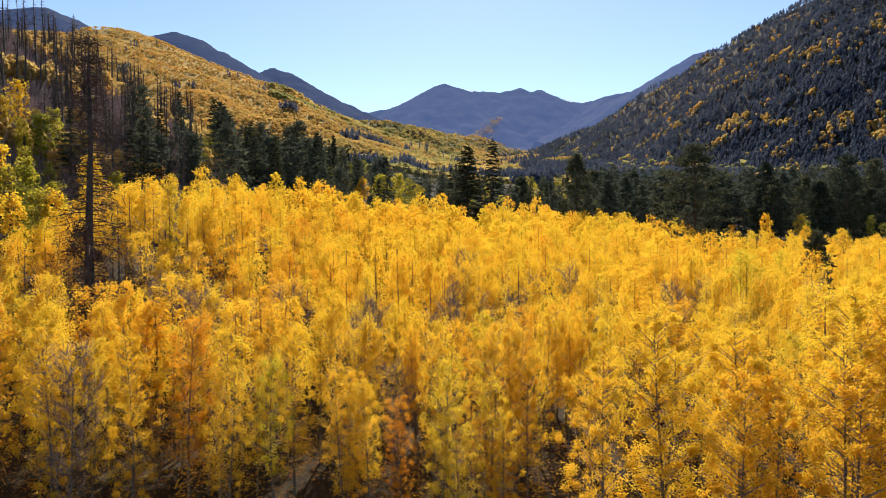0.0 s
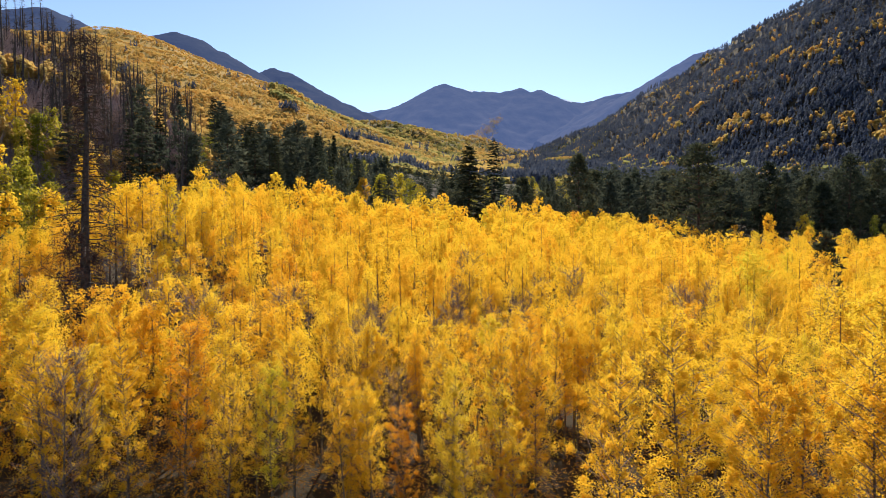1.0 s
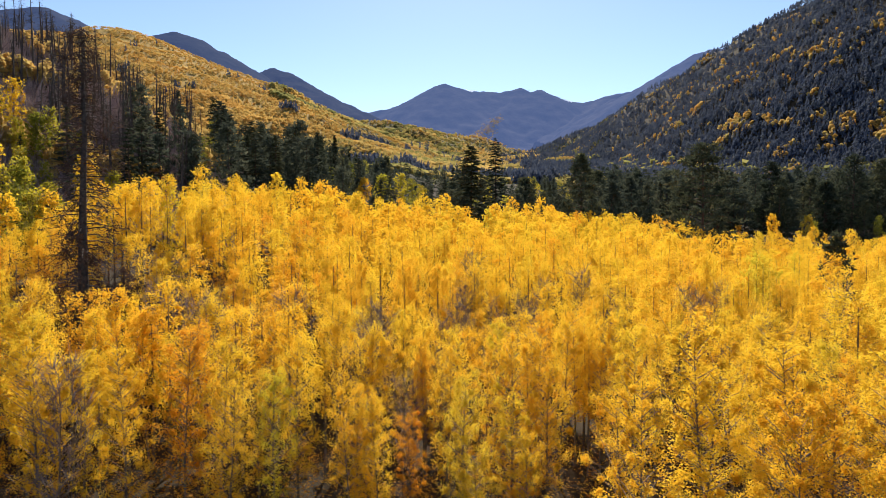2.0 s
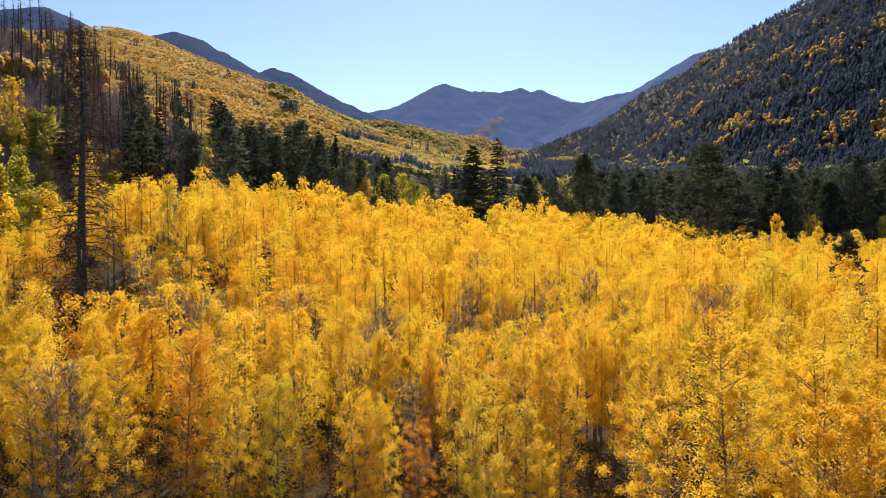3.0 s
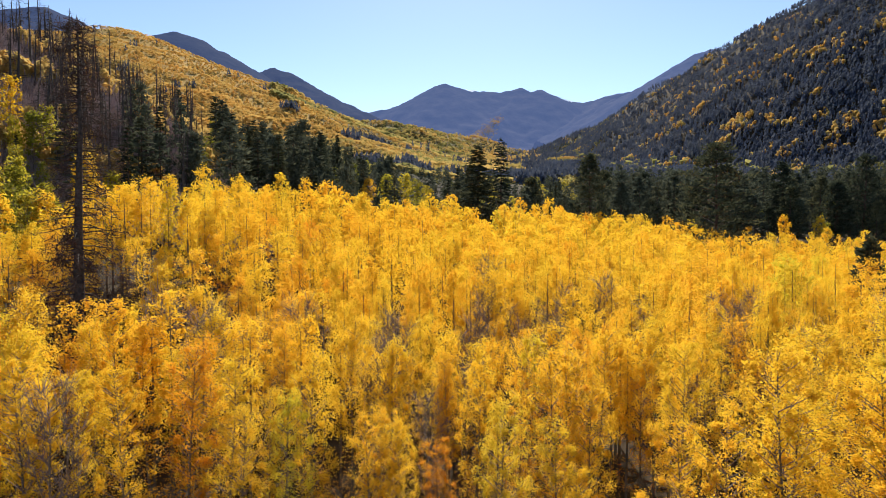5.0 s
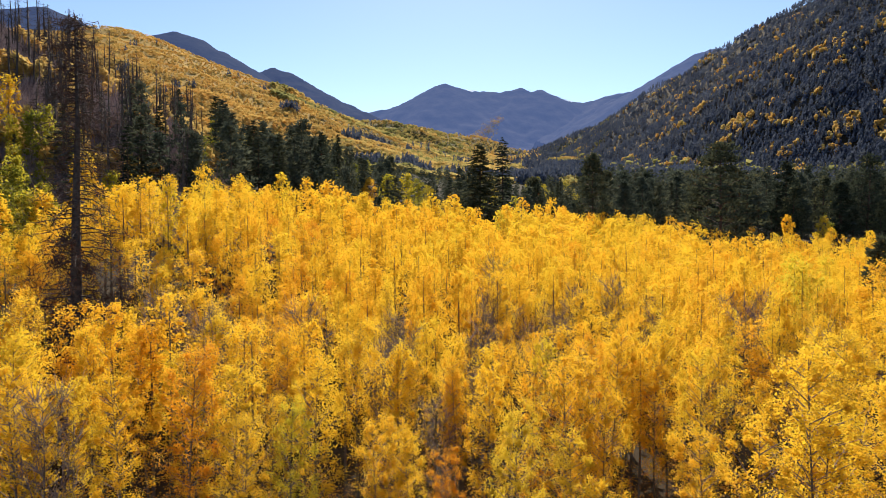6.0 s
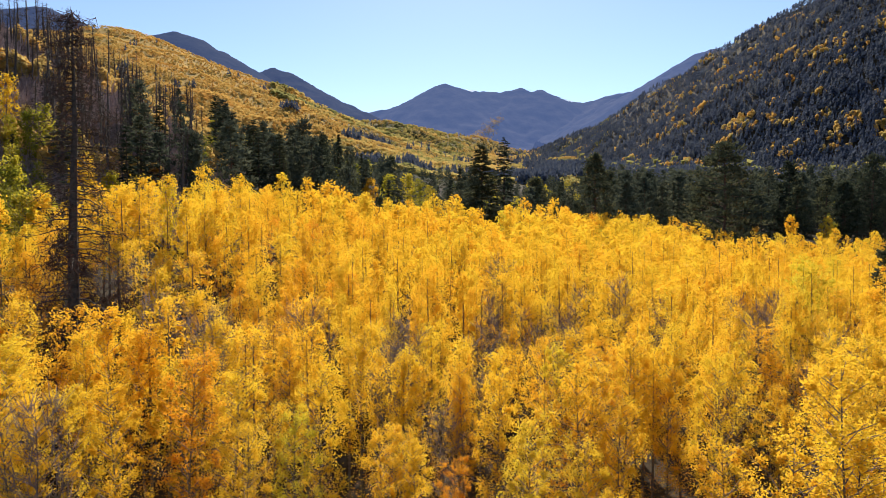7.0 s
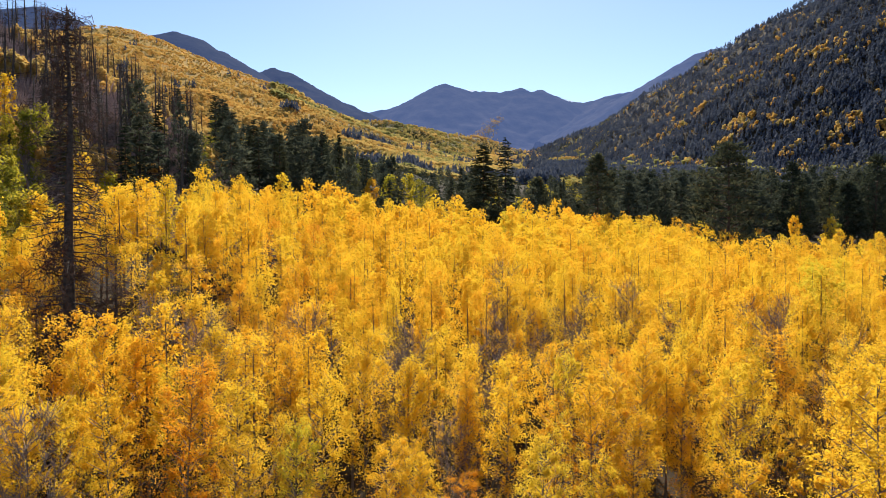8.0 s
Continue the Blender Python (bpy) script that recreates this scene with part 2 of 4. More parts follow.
def ground_z(x, y):
    x, y = np.asarray(x, dtype=float), np.asarray(y, dtype=float)
    up = np.maximum(0, y - 45)
    z = 0.115 * (np.sqrt(up * up + 100) - 10) * np.where(up > 0, 1, 0)
    z = np.minimum(z, 190 + 0.02 * y)
    z = z - 0.085 * np.clip(x, -60, 60) * smooth01(45, 110, y)
    # a bank that rises on the left behind the dead tree
    z = z + 7.5 * smooth01(-13, -27, x) * smooth01(41, 58, y) * (1 - 0.55 * smooth01(60, 100, y)) * (1 - 0.35 * smooth01(-29, -36, x))
    z = z + 0.25 * wobble(x, y, 30, 3) + smooth01(150, 600, y) * 5 * wobble(x, y, 260, 4) + smooth01(700, 1100, y) * 9 * wobble(x, y, 420, 9)
    z = soft_max(z, ridge(x, y, HILL_NEAR, 0.62), 8)
    z = soft_max(z, ridge(x, y, HILL_GOLD, 0.42) + 7 * wobble(x, y, 220, 5), 25)
    z = soft_max(z, ridge(x, y, HILL_RIGHT, 0.74) + 9 * wobble(x, y, 260, 6), 25)
    return z


def build_ground():
    fine = np.linspace(radians(-46), radians(46), 360)
    rest = np.linspace(radians(46), radians(314), 90)[1:-1]
    ang = np.concatenate([fine, rest])
    rad = np.concatenate([[2, 6, 12], np.geomspace(18, 1700, 150), np.geomspace(1800, 4700, 12)])
    a, r = np.meshgrid(ang, rad)
    x, y = r * np.sin(a), r * np.cos(a)
    z = ground_z(x, y)
    verts = np.concatenate([np.stack([x, y, z], -1).reshape(-1, 3), [[0, 0, float(ground_z(0, 0))]]])
    n, m = len(ang), len(rad)
    i = np.arange(n)
    j = (i + 1) % n
    quads = np.concatenate([np.stack([k * n + i, (k + 1) * n + i, (k + 1) * n + j, k * n + j], 1) for k in range(m - 1)])
    quads = np.concatenate([quads, np.stack([np.full(n // 2, n * m), i[0:n - 1:2], i[1:n:2], (i[1:n:2] + 1) % n], 1)])
    me = fast_mesh("ground", verts, quads[:, ::-1], floor_mat, smooth=True)
    gx, gy = verts[:, 0], verts[:, 1]
    a = me.attributes.new("scrub", "FLOAT", "POINT")
    a.data.foreach_set("value", (smooth01(330, 480, gy) * (1 - smooth01(0.18, 0.28, gx / np.maximum(gy, 1)))).astype(np.float32))
    a = me.attributes.new("amber", "FLOAT", "POINT")
    a.data.foreach_set("value", (smooth01(-12, 25, ridge(gx, gy, HILL_GOLD, 0.42) - 0.115 * (gy - 45)) * (1 - 0.85 * smooth01(-0.24, -0.14, gx / np.maximum(gy, 1)))).astype(np.float32))
    ob = new("ground", me)
    return tagged(ob, "brown forest floor of litter and dry grass rising into hills", "ground", kind="structure")


build_ground()


def mountain_z(x, y, crest, slope, seed, rough, spurs=()):
    z = ridge(x, y, crest, slope)
    for spur in spurs:
        z = soft_max(z, ridge(x, y, spur, slope * 1.1), 14)
    below = np.clip((max(p[2] for p in crest) - z) / 300, 0, 1)
    return z + rough * (0.15 + below) * wobble(x, y, 330, seed) + 0.35 * rough * wobble(x, y, 90, seed + 1)


def mountain(name, label, crest, slope, mat, seed, rough, spurs=()):
    """A far mountain: a field of heights round its crest, with gullies down its sides."""
    xs = [p[0] for p in crest]
    ys = [p[1] for p in crest]
    x, y = np.meshgrid(np.linspace(min(xs) - 250, max(xs) + 250, 190), np.linspace(min(ys) - 1500, min(4900, max(ys) + 250), 90))
    z = mountain_z(x, y, crest, slope, seed, rough, spurs)
    n, m = x.shape[1], x.shape[0]
    k = np.arange(n * m).reshape(m, n)
    quads = np.stack([k[:-1, :-1], k[:-1, 1:], k[1:, 1:], k[1:, :-1]], -1).reshape(-1, 4)
    ob = new(name, fast_mesh(name, np.stack([x, y, z], -1).reshape(-1, 3), quads, mat, smooth=True))
    return tagged(ob, label, "mountain", kind="structure")


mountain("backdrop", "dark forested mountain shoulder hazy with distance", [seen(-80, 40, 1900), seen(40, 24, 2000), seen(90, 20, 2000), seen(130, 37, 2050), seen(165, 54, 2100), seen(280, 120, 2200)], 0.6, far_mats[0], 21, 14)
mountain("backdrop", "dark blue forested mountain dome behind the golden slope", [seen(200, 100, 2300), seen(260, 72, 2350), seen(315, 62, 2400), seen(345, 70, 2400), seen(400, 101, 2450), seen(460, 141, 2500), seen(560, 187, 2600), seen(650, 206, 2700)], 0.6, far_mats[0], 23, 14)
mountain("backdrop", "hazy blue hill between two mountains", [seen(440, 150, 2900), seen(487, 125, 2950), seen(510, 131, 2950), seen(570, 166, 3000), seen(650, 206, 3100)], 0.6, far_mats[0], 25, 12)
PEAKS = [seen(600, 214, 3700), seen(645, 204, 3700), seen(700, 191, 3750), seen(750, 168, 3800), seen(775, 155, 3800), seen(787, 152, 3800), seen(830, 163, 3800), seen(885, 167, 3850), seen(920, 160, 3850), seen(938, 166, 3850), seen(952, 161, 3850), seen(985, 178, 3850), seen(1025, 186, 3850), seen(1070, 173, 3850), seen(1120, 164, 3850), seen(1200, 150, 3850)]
SPURS = [[seen(922, 163, 3850), seen(898, 187, 3600), seen(868, 214, 3300), seen(836, 243, 3050)],
         [seen(1068, 175, 3850), seen(1030, 205, 3480), seen(985, 238, 3200)],
         [seen(787, 155, 3800), seen(764, 188, 3550), seen(730, 226, 3250)],
         [seen(952, 163, 3850), seen(965, 195, 3560), seen(950, 228, 3300)]]
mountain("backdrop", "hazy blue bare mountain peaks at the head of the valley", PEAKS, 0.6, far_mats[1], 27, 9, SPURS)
# snow carries the same painted blue haze as the slopes
snow_mat = far_material("old_snow_hazed", (0.55, 0.57, 0.60), (0.75, 0.76, 0.78), (0.05, 0.07, 0.12))
for x0, x1, down in ((128, 165, 26), (162, 186, 12), (665, 700, 16), (695, 735, 40), (735, 760, 24), (505, 520, 12)):
    # old snow lying in a hollow just under the crest
    r = np.random.RandomState(x0)
    gx = np.linspace(x0, x1, 9)
    y0 = np.interp(gx, [p[0] for p in PEAKS], [p[1] for p in PEAKS]) - 6
    rows = []
    for k in range(4):
        yy = y0 - k * down / 3 * (1.2 + 0.8 * np.sin(np.linspace(0.2, 2.9, 9)) * r.uniform(0.5, 1.2, 9))
        rows.append(np.stack([gx + k * 5 + r.uniform(-1.5, 1.5, 9), yy, mountain_z(gx + k * 5, yy, PEAKS, 0.6, 27, 9, SPURS) + 5], 1))
    k = np.arange(36).reshape(4, 9)
    q = np.stack([k[:-1, :-1], k[1:, :-1], k[1:, 1:], k[:-1, 1:]], -1).reshape(-1, 4)
    tagged(new("snow_patch", fast_mesh("snow_patch", np.concatenate(rows), q, snow_mat, smooth=True)), "thin patch of old snow under the mountain crest", "snow", "snow patches on the peaks")
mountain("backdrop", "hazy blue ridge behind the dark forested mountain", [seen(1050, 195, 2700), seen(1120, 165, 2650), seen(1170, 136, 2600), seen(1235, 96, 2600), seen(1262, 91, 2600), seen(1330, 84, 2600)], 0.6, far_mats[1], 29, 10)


# ---- trees ----
def aspen_meshes(seed, height, radius, n_leaf, size, corners, mat, sparse=False, bare=0.36, count=38, tight=0.16):
    """Trunk with its limbs, and crown, of an aspen: a narrow crown of leaf clumps on thin upswept limbs."""
    rng = np.random.RandomState(seed)
    lean = rng.normal(0, 0.02, 2)
    bend = rng.uniform(0, 6.28)

    def axis(h):
        k = h / height
        return Vector((lean[0] * h + 0.12 * math.sin(bend + 4 * k), lean[1] * h + 0.12 * math.cos(bend + 3 * k), h))

    trunk = Tubes(6)
    hs = [-0.3] + [height * k for k in (0.12, 0.3, 0.5, 0.7, 0.86, 0.97)]
    trunk.add([axis(h) for h in hs], [0.0075 * height * (1 - h / height) ** 1.4 + 0.008 for h in hs])
    centres = []
    low = rng.uniform(bare - 0.06, bare + 0.08)
    for i in range(count):
        k = low + (0.985 - low) * ((i + rng.uniform(0, 1)) / count) ** 0.85
        wide = radius * (1.05 * (1 - ((k - 0.55) / 0.50) ** 2) ** 0.5 if k > 0.55 else 0.70 + 0.35 * (k - low) / (0.55 - low))
        wide *= rng.uniform(0.75, 1.2)
        turn = i * 2.4 + rng.uniform(-0.6, 0.6)
        out = wide * rng.uniform(0.35, 1.0)
        foot = axis(height * k - out * rng.uniform(0.7, 1.1))
        tip = axis(height * k) + Vector((math.cos(turn) * out, math.sin(turn) * out, 0))
        mid = foot.lerp(tip, 0.5) + Vector((0, 0, -0.12 * out))
        trunk.add([foot, tip], [0.02, 0.005], 1, 3)
        for _ in range(12 if sparse else (i % 3 == 0)):
            e = Vector(rng.normal(0, 0.36, 3))
            e.z = abs(e.z) * 1.3
            trunk.add([mid.lerp(tip, rng.uniform(0.2, 0.9)), tip + e], [0.013 if sparse else 0.009, 0.004], 1, 3)
        centres.append((tip, foot))
    pts = []
    each = n_leaf / count
    for tip, foot in centres:
        m = int(each * rng.uniform(0.4, 1.6)) if not sparse else int(each * rng.choice([0.1, 0.3, 1.4]))
        c = np.array(tip) + rng.normal(0, 1, (m, 3)) * np.array([tight, tight, tight * 1.1]) * radius * rng.uniform(0.6, 1.35)
        inward = rng.uniform(0, 0.4, m)[:, None] ** 1.3
        pts.append(c * (1 - inward) + np.array(foot.lerp(tip, 0.7)) * inward)
    if not sparse:
        k = rng.uniform(low, 0.98, n_leaf // 8)
        pts.append(np.array([tuple(axis(height * q)) for q in k]) + rng.normal(0, 0.26, (len(k), 3)) * radius * (1.15 - k)[:, None])
    pts = np.concatenate(pts)
    pts = pts[pts[:, 2] < height * 1.03]
    v, f = leaves(rng, pts, size, corners)
    return trunk.mesh("trunk", bark_aspen, twig_grey), fast_mesh("crown", v, f, mat)


def conifer_meshes(seed, height, radius, whorls, per_whorl, sprays, low=0.12, shape=0.85, droop=0.25, mat=None, bark=None, lump=0.0, spray_size=0.5, limbs=True):
    """Trunk with its limbs, and needles, of a conifer: whorls of limbs hung with needle sprays."""
    rng = np.random.RandomState(seed)
    trunk = Tubes(7)
    hs = [-0.4] + [height * k for k in (0.1, 0.3, 0.5, 0.7, 0.85, 1.0)]
    trunk.add([(0, 0, h) for h in hs], [0.014 * height * (1 - 0.95 * max(0, h) / height) for h in hs])
    vs = []
    for i in range(whorls):
        k = low + (0.985 - low) * (i + rng.uniform(-0.3, 0.3)) / whorls
        k = min(max(k, low), 0.985)
        env = radius * (1 - (k - low) / (1 - low)) ** shape + 0.12
        if lump:
            env *= 1 + lump * math.sin(7.3 * k + seed) + lump * rng.uniform(-0.5, 0.5)
        env *= min(1, 0.55 + 2.2 * (k - low))
        turn0 = rng.uniform(0, 6.28)
        for j in range(per_whorl):
            turn = turn0 + 6.28 * j / per_whorl + rng.uniform(-0.4, 0.4)
            ln = env * rng.uniform(0.55, 1.15)
            d = np.array([math.cos(turn), math.sin(turn), 0])
            z0 = height * (k + rng.normal(0, 0.012))
            rise = rng.uniform(-0.1, 0.25) + 0.4 * (k - 0.5)
            foot = np.array([0, 0, z0])
            if limbs:
                pts = [foot + d * ln * q + np.array([0, 0, ln * (rise * q - droop * q * q)]) for q in (0, 0.5, 1)]
                trunk.add(pts, [0.04 * (1.1 - k) + 0.01, 0.02, 0.006], 0, 3)
            q = rng.uniform(0.22, 1.05, sprays)[:, None]
            c = foot + d * ln * q + np.array([0, 0, 1]) * ln * (rise * q - droop * q * q)
            side = np.array([-d[1], d[0], 0])
            s = spray_size * (0.5 + 0.5 * env / radius) * rng.uniform(0.6, 1.3, sprays)[:, None]
            w = rng.uniform(-1, 1, (sprays, 1))
            aim = d * 0.6 + side * w * 1.1 + rng.normal(0, 0.28, (sprays, 3))
            c = c + side * w * 0.14 * ln
            aim /= np.linalg.norm(aim, axis=1)[:, None]
            flat = np.cross(aim, rng.normal(0, 0.5, (sprays, 3)) + np.array([0, 0, 1.0]))
            flat /= np.linalg.norm(flat, axis=1)[:, None]
            vs.append(np.stack([c + aim * s, c - aim * s * 0.35 + flat * s * 0.34, c - aim * s * 0.35 - flat * s * 0.34], 1))
    v = np.concatenate(vs).reshape(-1, 3)
    return trunk.mesh("trunk", bark or bark_dark), fast_mesh("crown", v, np.arange(len(v)).reshape(-1, 3), mat or needle)


def pine_meshes(seed, height, radius, clumps, sprays, size, low=0.2, limbs=True, mat=None, flat_tuft=0.5):
    """Trunk with its limbs, and crown, of a pine: rounded tufts of needles at the ends of level limbs, with gaps between."""
    rng = np.random.RandomState(seed)
    trunk = Tubes(7)
    hs = [-0.4] + [height * k for k in (0.1, 0.3, 0.5, 0.7, 0.85, 0.98)]
    trunk.add([(0.15 * math.sin(h * 0.15 + seed), 0.1 * math.cos(h * 0.2), h) for h in hs], [0.016 * height * (1 - 0.93 * max(0, h) / height) for h in hs])
    vs = []
    for i in range(clumps):
        k = low + (0.97 - low) * (i + rng.uniform(0, 1)) / clumps
        env = radius * (1 - ((k - low) / (1.03 - low)) ** 2.2) * min(1, 0.5 + 2.5 * (k - low)) * rng.uniform(0.45, 1.15)
        turn = i * 2.4 + rng.uniform(-0.6, 0.6)
        tip = np.array([math.cos(turn) * env, math.sin(turn) * env, height * k + rng.uniform(-0.1, 0.25) * env])
        if limbs:
            trunk.add([(0, 0, height * k - 0.15 * env), tuple(tip * np.array([0.5, 0.5, 1]) - np.array([0, 0, 0.12 * env])), tuple(tip)], [0.07, 0.045, 0.015], 0, 3)
        w = rng.uniform(0.6, 1.1) * radius * (0.20 + 0.12 * (1 - k))
        n = max(3, int(sprays * rng.uniform(0.7, 1.3)))
        off = rng.normal(0, 1, (n, 3)) * np.array([w, w, w * flat_tuft]) * 0.62
        c = tip * np.array([0.88, 0.88, 1]) + off
        aim = off / (np.linalg.norm(off, axis=1)[:, None] + 0.01) + np.array([0, 0, 0.5]) + rng.normal(0, 0.5, (n, 3))
        aim /= np.linalg.norm(aim, axis=1)[:, None]
        flat = np.cross(aim, unit(rng, n))
        flat /= np.linalg.norm(flat, axis=1)[:, None]
        q = size * rng.uniform(0.6, 1.3, (n, 1))
        vs.append(np.stack([c + aim * q, c - aim * q * 0.3 + flat * q * 0.36, c - aim * q * 0.3 - flat * q * 0.36], 1))
    v = np.concatenate(vs).reshape(-1, 3)
    return trunk.mesh("trunk", bark_dark), fast_mesh("crown", v, np.arange(len(v)).reshape(-1, 3), mat or needle)


def tree_of(name, label, category, group, meshes, names):
    ob = root(name, label, category, group)
    for n, me in zip(names, meshes):
        part(n, me, ob)
    return ob


def joined(meshes, places, with_tint):
    """Many copies of small triangle or quad meshes (verts, faces) as one pair of arrays."""
    vs, fs, ts, base = [], [], [], 0
    for (v, f), (x, y, z, s, sz, turn), tint in zip(meshes, places, with_tint):
        c, q = math.cos(turn), math.sin(turn)
        w = np.empty_like(v)
        w[:, 0] = (v[:, 0] * c - v[:, 1] * q) * s + x
        w[:, 1] = (v[:, 0] * q + v[:, 1] * c) * s + y
        w[:, 2] = v[:, 2] * sz + z
        vs.append(w)
        fs.append(f + base)
        ts.append(np.full(len(v), tint))
        base += len(v)
    return np.concatenate(vs), np.concatenate(fs), np.concatenate(ts)


def arrays_of(me):
    v = np.empty(len(me.vertices) * 3, dtype=np.float32)
    me.vertices.foreach_get("co", v)
    k = me.polygons[0].loop_total
    f = np.empty(len(me.loops), dtype=np.int32)
    me.loops.foreach_get("vertex_index", f)
    return v.reshape(-1, 3), f.reshape(-1, k)


ASPEN_PARTS = CONIFER_PARTS = ("trunk", "crown")
EDGE_AT = [-0.85, -0.6, -0.44, -0.36, -0.28, -0.15, 0.0, 0.1, 0.2, 0.3, 0.38, 0.5, 0.6, 0.8]
EDGE_TO = [60, 63, 68, 90, 101, 120, 134, 138, 142, 144, 144, 148, 146, 140]


def stand_edge(x, y):
    return np.interp(x / np.maximum(y, 1), EDGE_AT, EDGE_TO)


def conifer_edge(x, y):
    """Where the dark conifers begin, behind the aspens."""
    ratio = x / np.maximum(y, 1)
    first = np.interp(ratio, [-0.8, -0.5, -0.36, -0.2, 0.30, 0.40, 0.46], [84, 92, 112, 126, 0, 148, 162])
    return np.maximum(stand_edge(x, y) + 3, first)


def scatter(rng, x0, x1, y0, y1, step):
    """Jittered grid of places."""
    gx, gy = np.meshgrid(np.arange(x0, x1, step), np.arange(y0, y1, step))
    gx = gx + rng.uniform(-0.45, 0.45, gx.shape) * step
    gy = gy + rng.uniform(-0.45, 0.45, gy.shape) * step
    return gx.ravel(), gy.ravel()


rng = np.random.RandomState(5)
CLEAR = [(-25.5, 45.5, 2.4), (-23.6, 47.8, 1.8), (-24.8, 42, 1.6), (36.4, 61.5, 2.0), (5.3, 136, 4.0), (5.0, 130, 4.0), (4.8, 124, 4.0), (4.6, 118, 3.5), (44.5, 107, 3.5), (47.2, 119, 4.0), (46, 113, 3.5), (35.6, 58.5, 2.0)]


def stand_places(y0, y1, step, seed):
    r = np.random.RandomState(seed)
    x, y = scatter(r, -0.85 * y1 - 6, 0.85 * y1 + 6, y0, y1, step)
    keep = (np.abs(x) < 0.80 * y + 5) & (y < stand_edge(x, y))
    keep &= wobble(x, y, 11, 46) + r.uniform(-0.5, 0.5, len(x)) > -0.7 + 0.28 * smooth01(70, 55, y)
    keep &= y > np.interp(x, [-2, 1, 4, 7], [27.5, 25.5, 22.5, 18.5])
    keep &= (x < 6.5) | (y > 30) | (y < 23.5)
    keep &= (x < 4) | (y > 33.5) | (y < 23.5) | (r.uniform(0, 1, len(x)) < 0.45)
    for cx, cy, cr in CLEAR:
        keep &= np.hypot(x - cx, y - cy) > cr
    return x[keep], y[keep]


def stand_height(x, y):
    """Taller and shorter groups in the stand, against the mean height."""
    tall = 0.18 * np.exp(-((x - 13) ** 2 + (y - 24) ** 2) / 60) + 0.14 * np.exp(-((x + 19) ** 2 + (y - 31) ** 2) / 50)
    short = 0.20 * np.exp(-((x - 15) ** 2 / 60 + (y - 34) ** 2 / 30)) + 0.22 * np.exp(-((x + 2) ** 2 + (y - 27) ** 2) / 40) + 0.15 * np.exp(-((x - 3) ** 2 + (y - 44) ** 2) / 60)
    short = short + 0.16 * smooth01(34, 52, x) * smooth01(80, 95, y) + 0.13 * smooth01(0.36, 0.46, x / np.maximum(y, 1)) * smooth01(98, 118, y)
    short = short + 0.20 * smooth01(-0.50, -0.62, x / np.maximum(y, 1)) * smooth01(44, 54, y)
    return 1 + tall - short + 0.13 * wobble(x, y, 9, 44)


# near aspens, each a thing of its own
ASPEN_KINDS, FRONT_KINDS, NEAREST_KINDS = [], [], []
KINDS = ("gold", "gold", "gold", "gold", "gold", "gold", "lime", "orange", "sparse", "gold", "lime")
for n_leaf, size, corners, store in ((5600, 0.057, 3, ASPEN_KINDS), (7400, 0.050, 3, FRONT_KINDS)):
    for i, kind in enumerate(KINDS):
        mat = {"gold": leaf_gold, "lime": leaf_lime, "orange": leaf_orange, "sparse": leaf_gold}[kind]
        ms = aspen_meshes(100 + i, 9.4, 1.15 + 0.13 * (i % 3), n_leaf if kind != "sparse" else n_leaf // 6, size, corners, mat, kind == "sparse", 0.16 if store is FRONT_KINDS else 0.24, 54 if store is FRONT_KINDS else 46, 0.10 if store is FRONT_KINDS else 0.13)
        label = {"gold": "young aspen with a golden-yellow autumn crown and pale trunk", "lime": "young aspen with a yellow-green autumn crown and pale trunk",
                 "orange": "young aspen with an orange autumn crown and pale trunk", "sparse": "half-bare aspen with grey twigs and few yellow leaves"}[kind]
        store.append(tree_of("aspen", label, "tree", "aspens of the golden stand", ms, ASPEN_PARTS))
for i, (mat, label) in enumerate(((leaf_gold, "aspen with a dense golden-yellow autumn crown"), (leaf_gold, "aspen with a broad golden crown and upswept limbs"), (leaf_gold, "bright golden aspen close to the edge of the stand"), (leaf_orange, "aspen with a deep orange-gold autumn crown"))):
    ms = aspen_meshes(140 + i, 9.4, 1.2 + 0.1 * (i % 3), 11500, 0.042, 3, mat, False, 0.14, 66, 0.10)
    NEAREST_KINDS.append(tree_of("aspen", label, "tree", "aspens of the golden stand", ms, ASPEN_PARTS))
xs, ys = stand_places(16, 37, 2.3, 11)
used = set()
for n, (x, y) in enumerate(zip(xs, ys)):
    kind = int(rng.choice(11, p=[0.14, 0.14, 0.14, 0.13, 0.12, 0.11, 0.02, 0.03, 0.06, 0.09, 0.02]))
    s = rng.uniform(0.80, 1.06) * stand_height(x, y)
    m = Matrix.Translation((x, y, float(ground_z(x, y)) - 0.05)) @ Matrix.Rotation(rng.uniform(-0.7, 0.7), 4, "Z")
    store = FRONT_KINDS if y < 29 else ASPEN_KINDS
    if (kind, y < 29) in used:
        ob = copy_thing(store[kind], m)
    else:
        used.add((kind, y < 29))
        ob = store[kind]
        ob.matrix_basis = m
    ob.scale = (s * rng.uniform(0.9, 1.15), s * rng.uniform(0.9, 1.15), s)
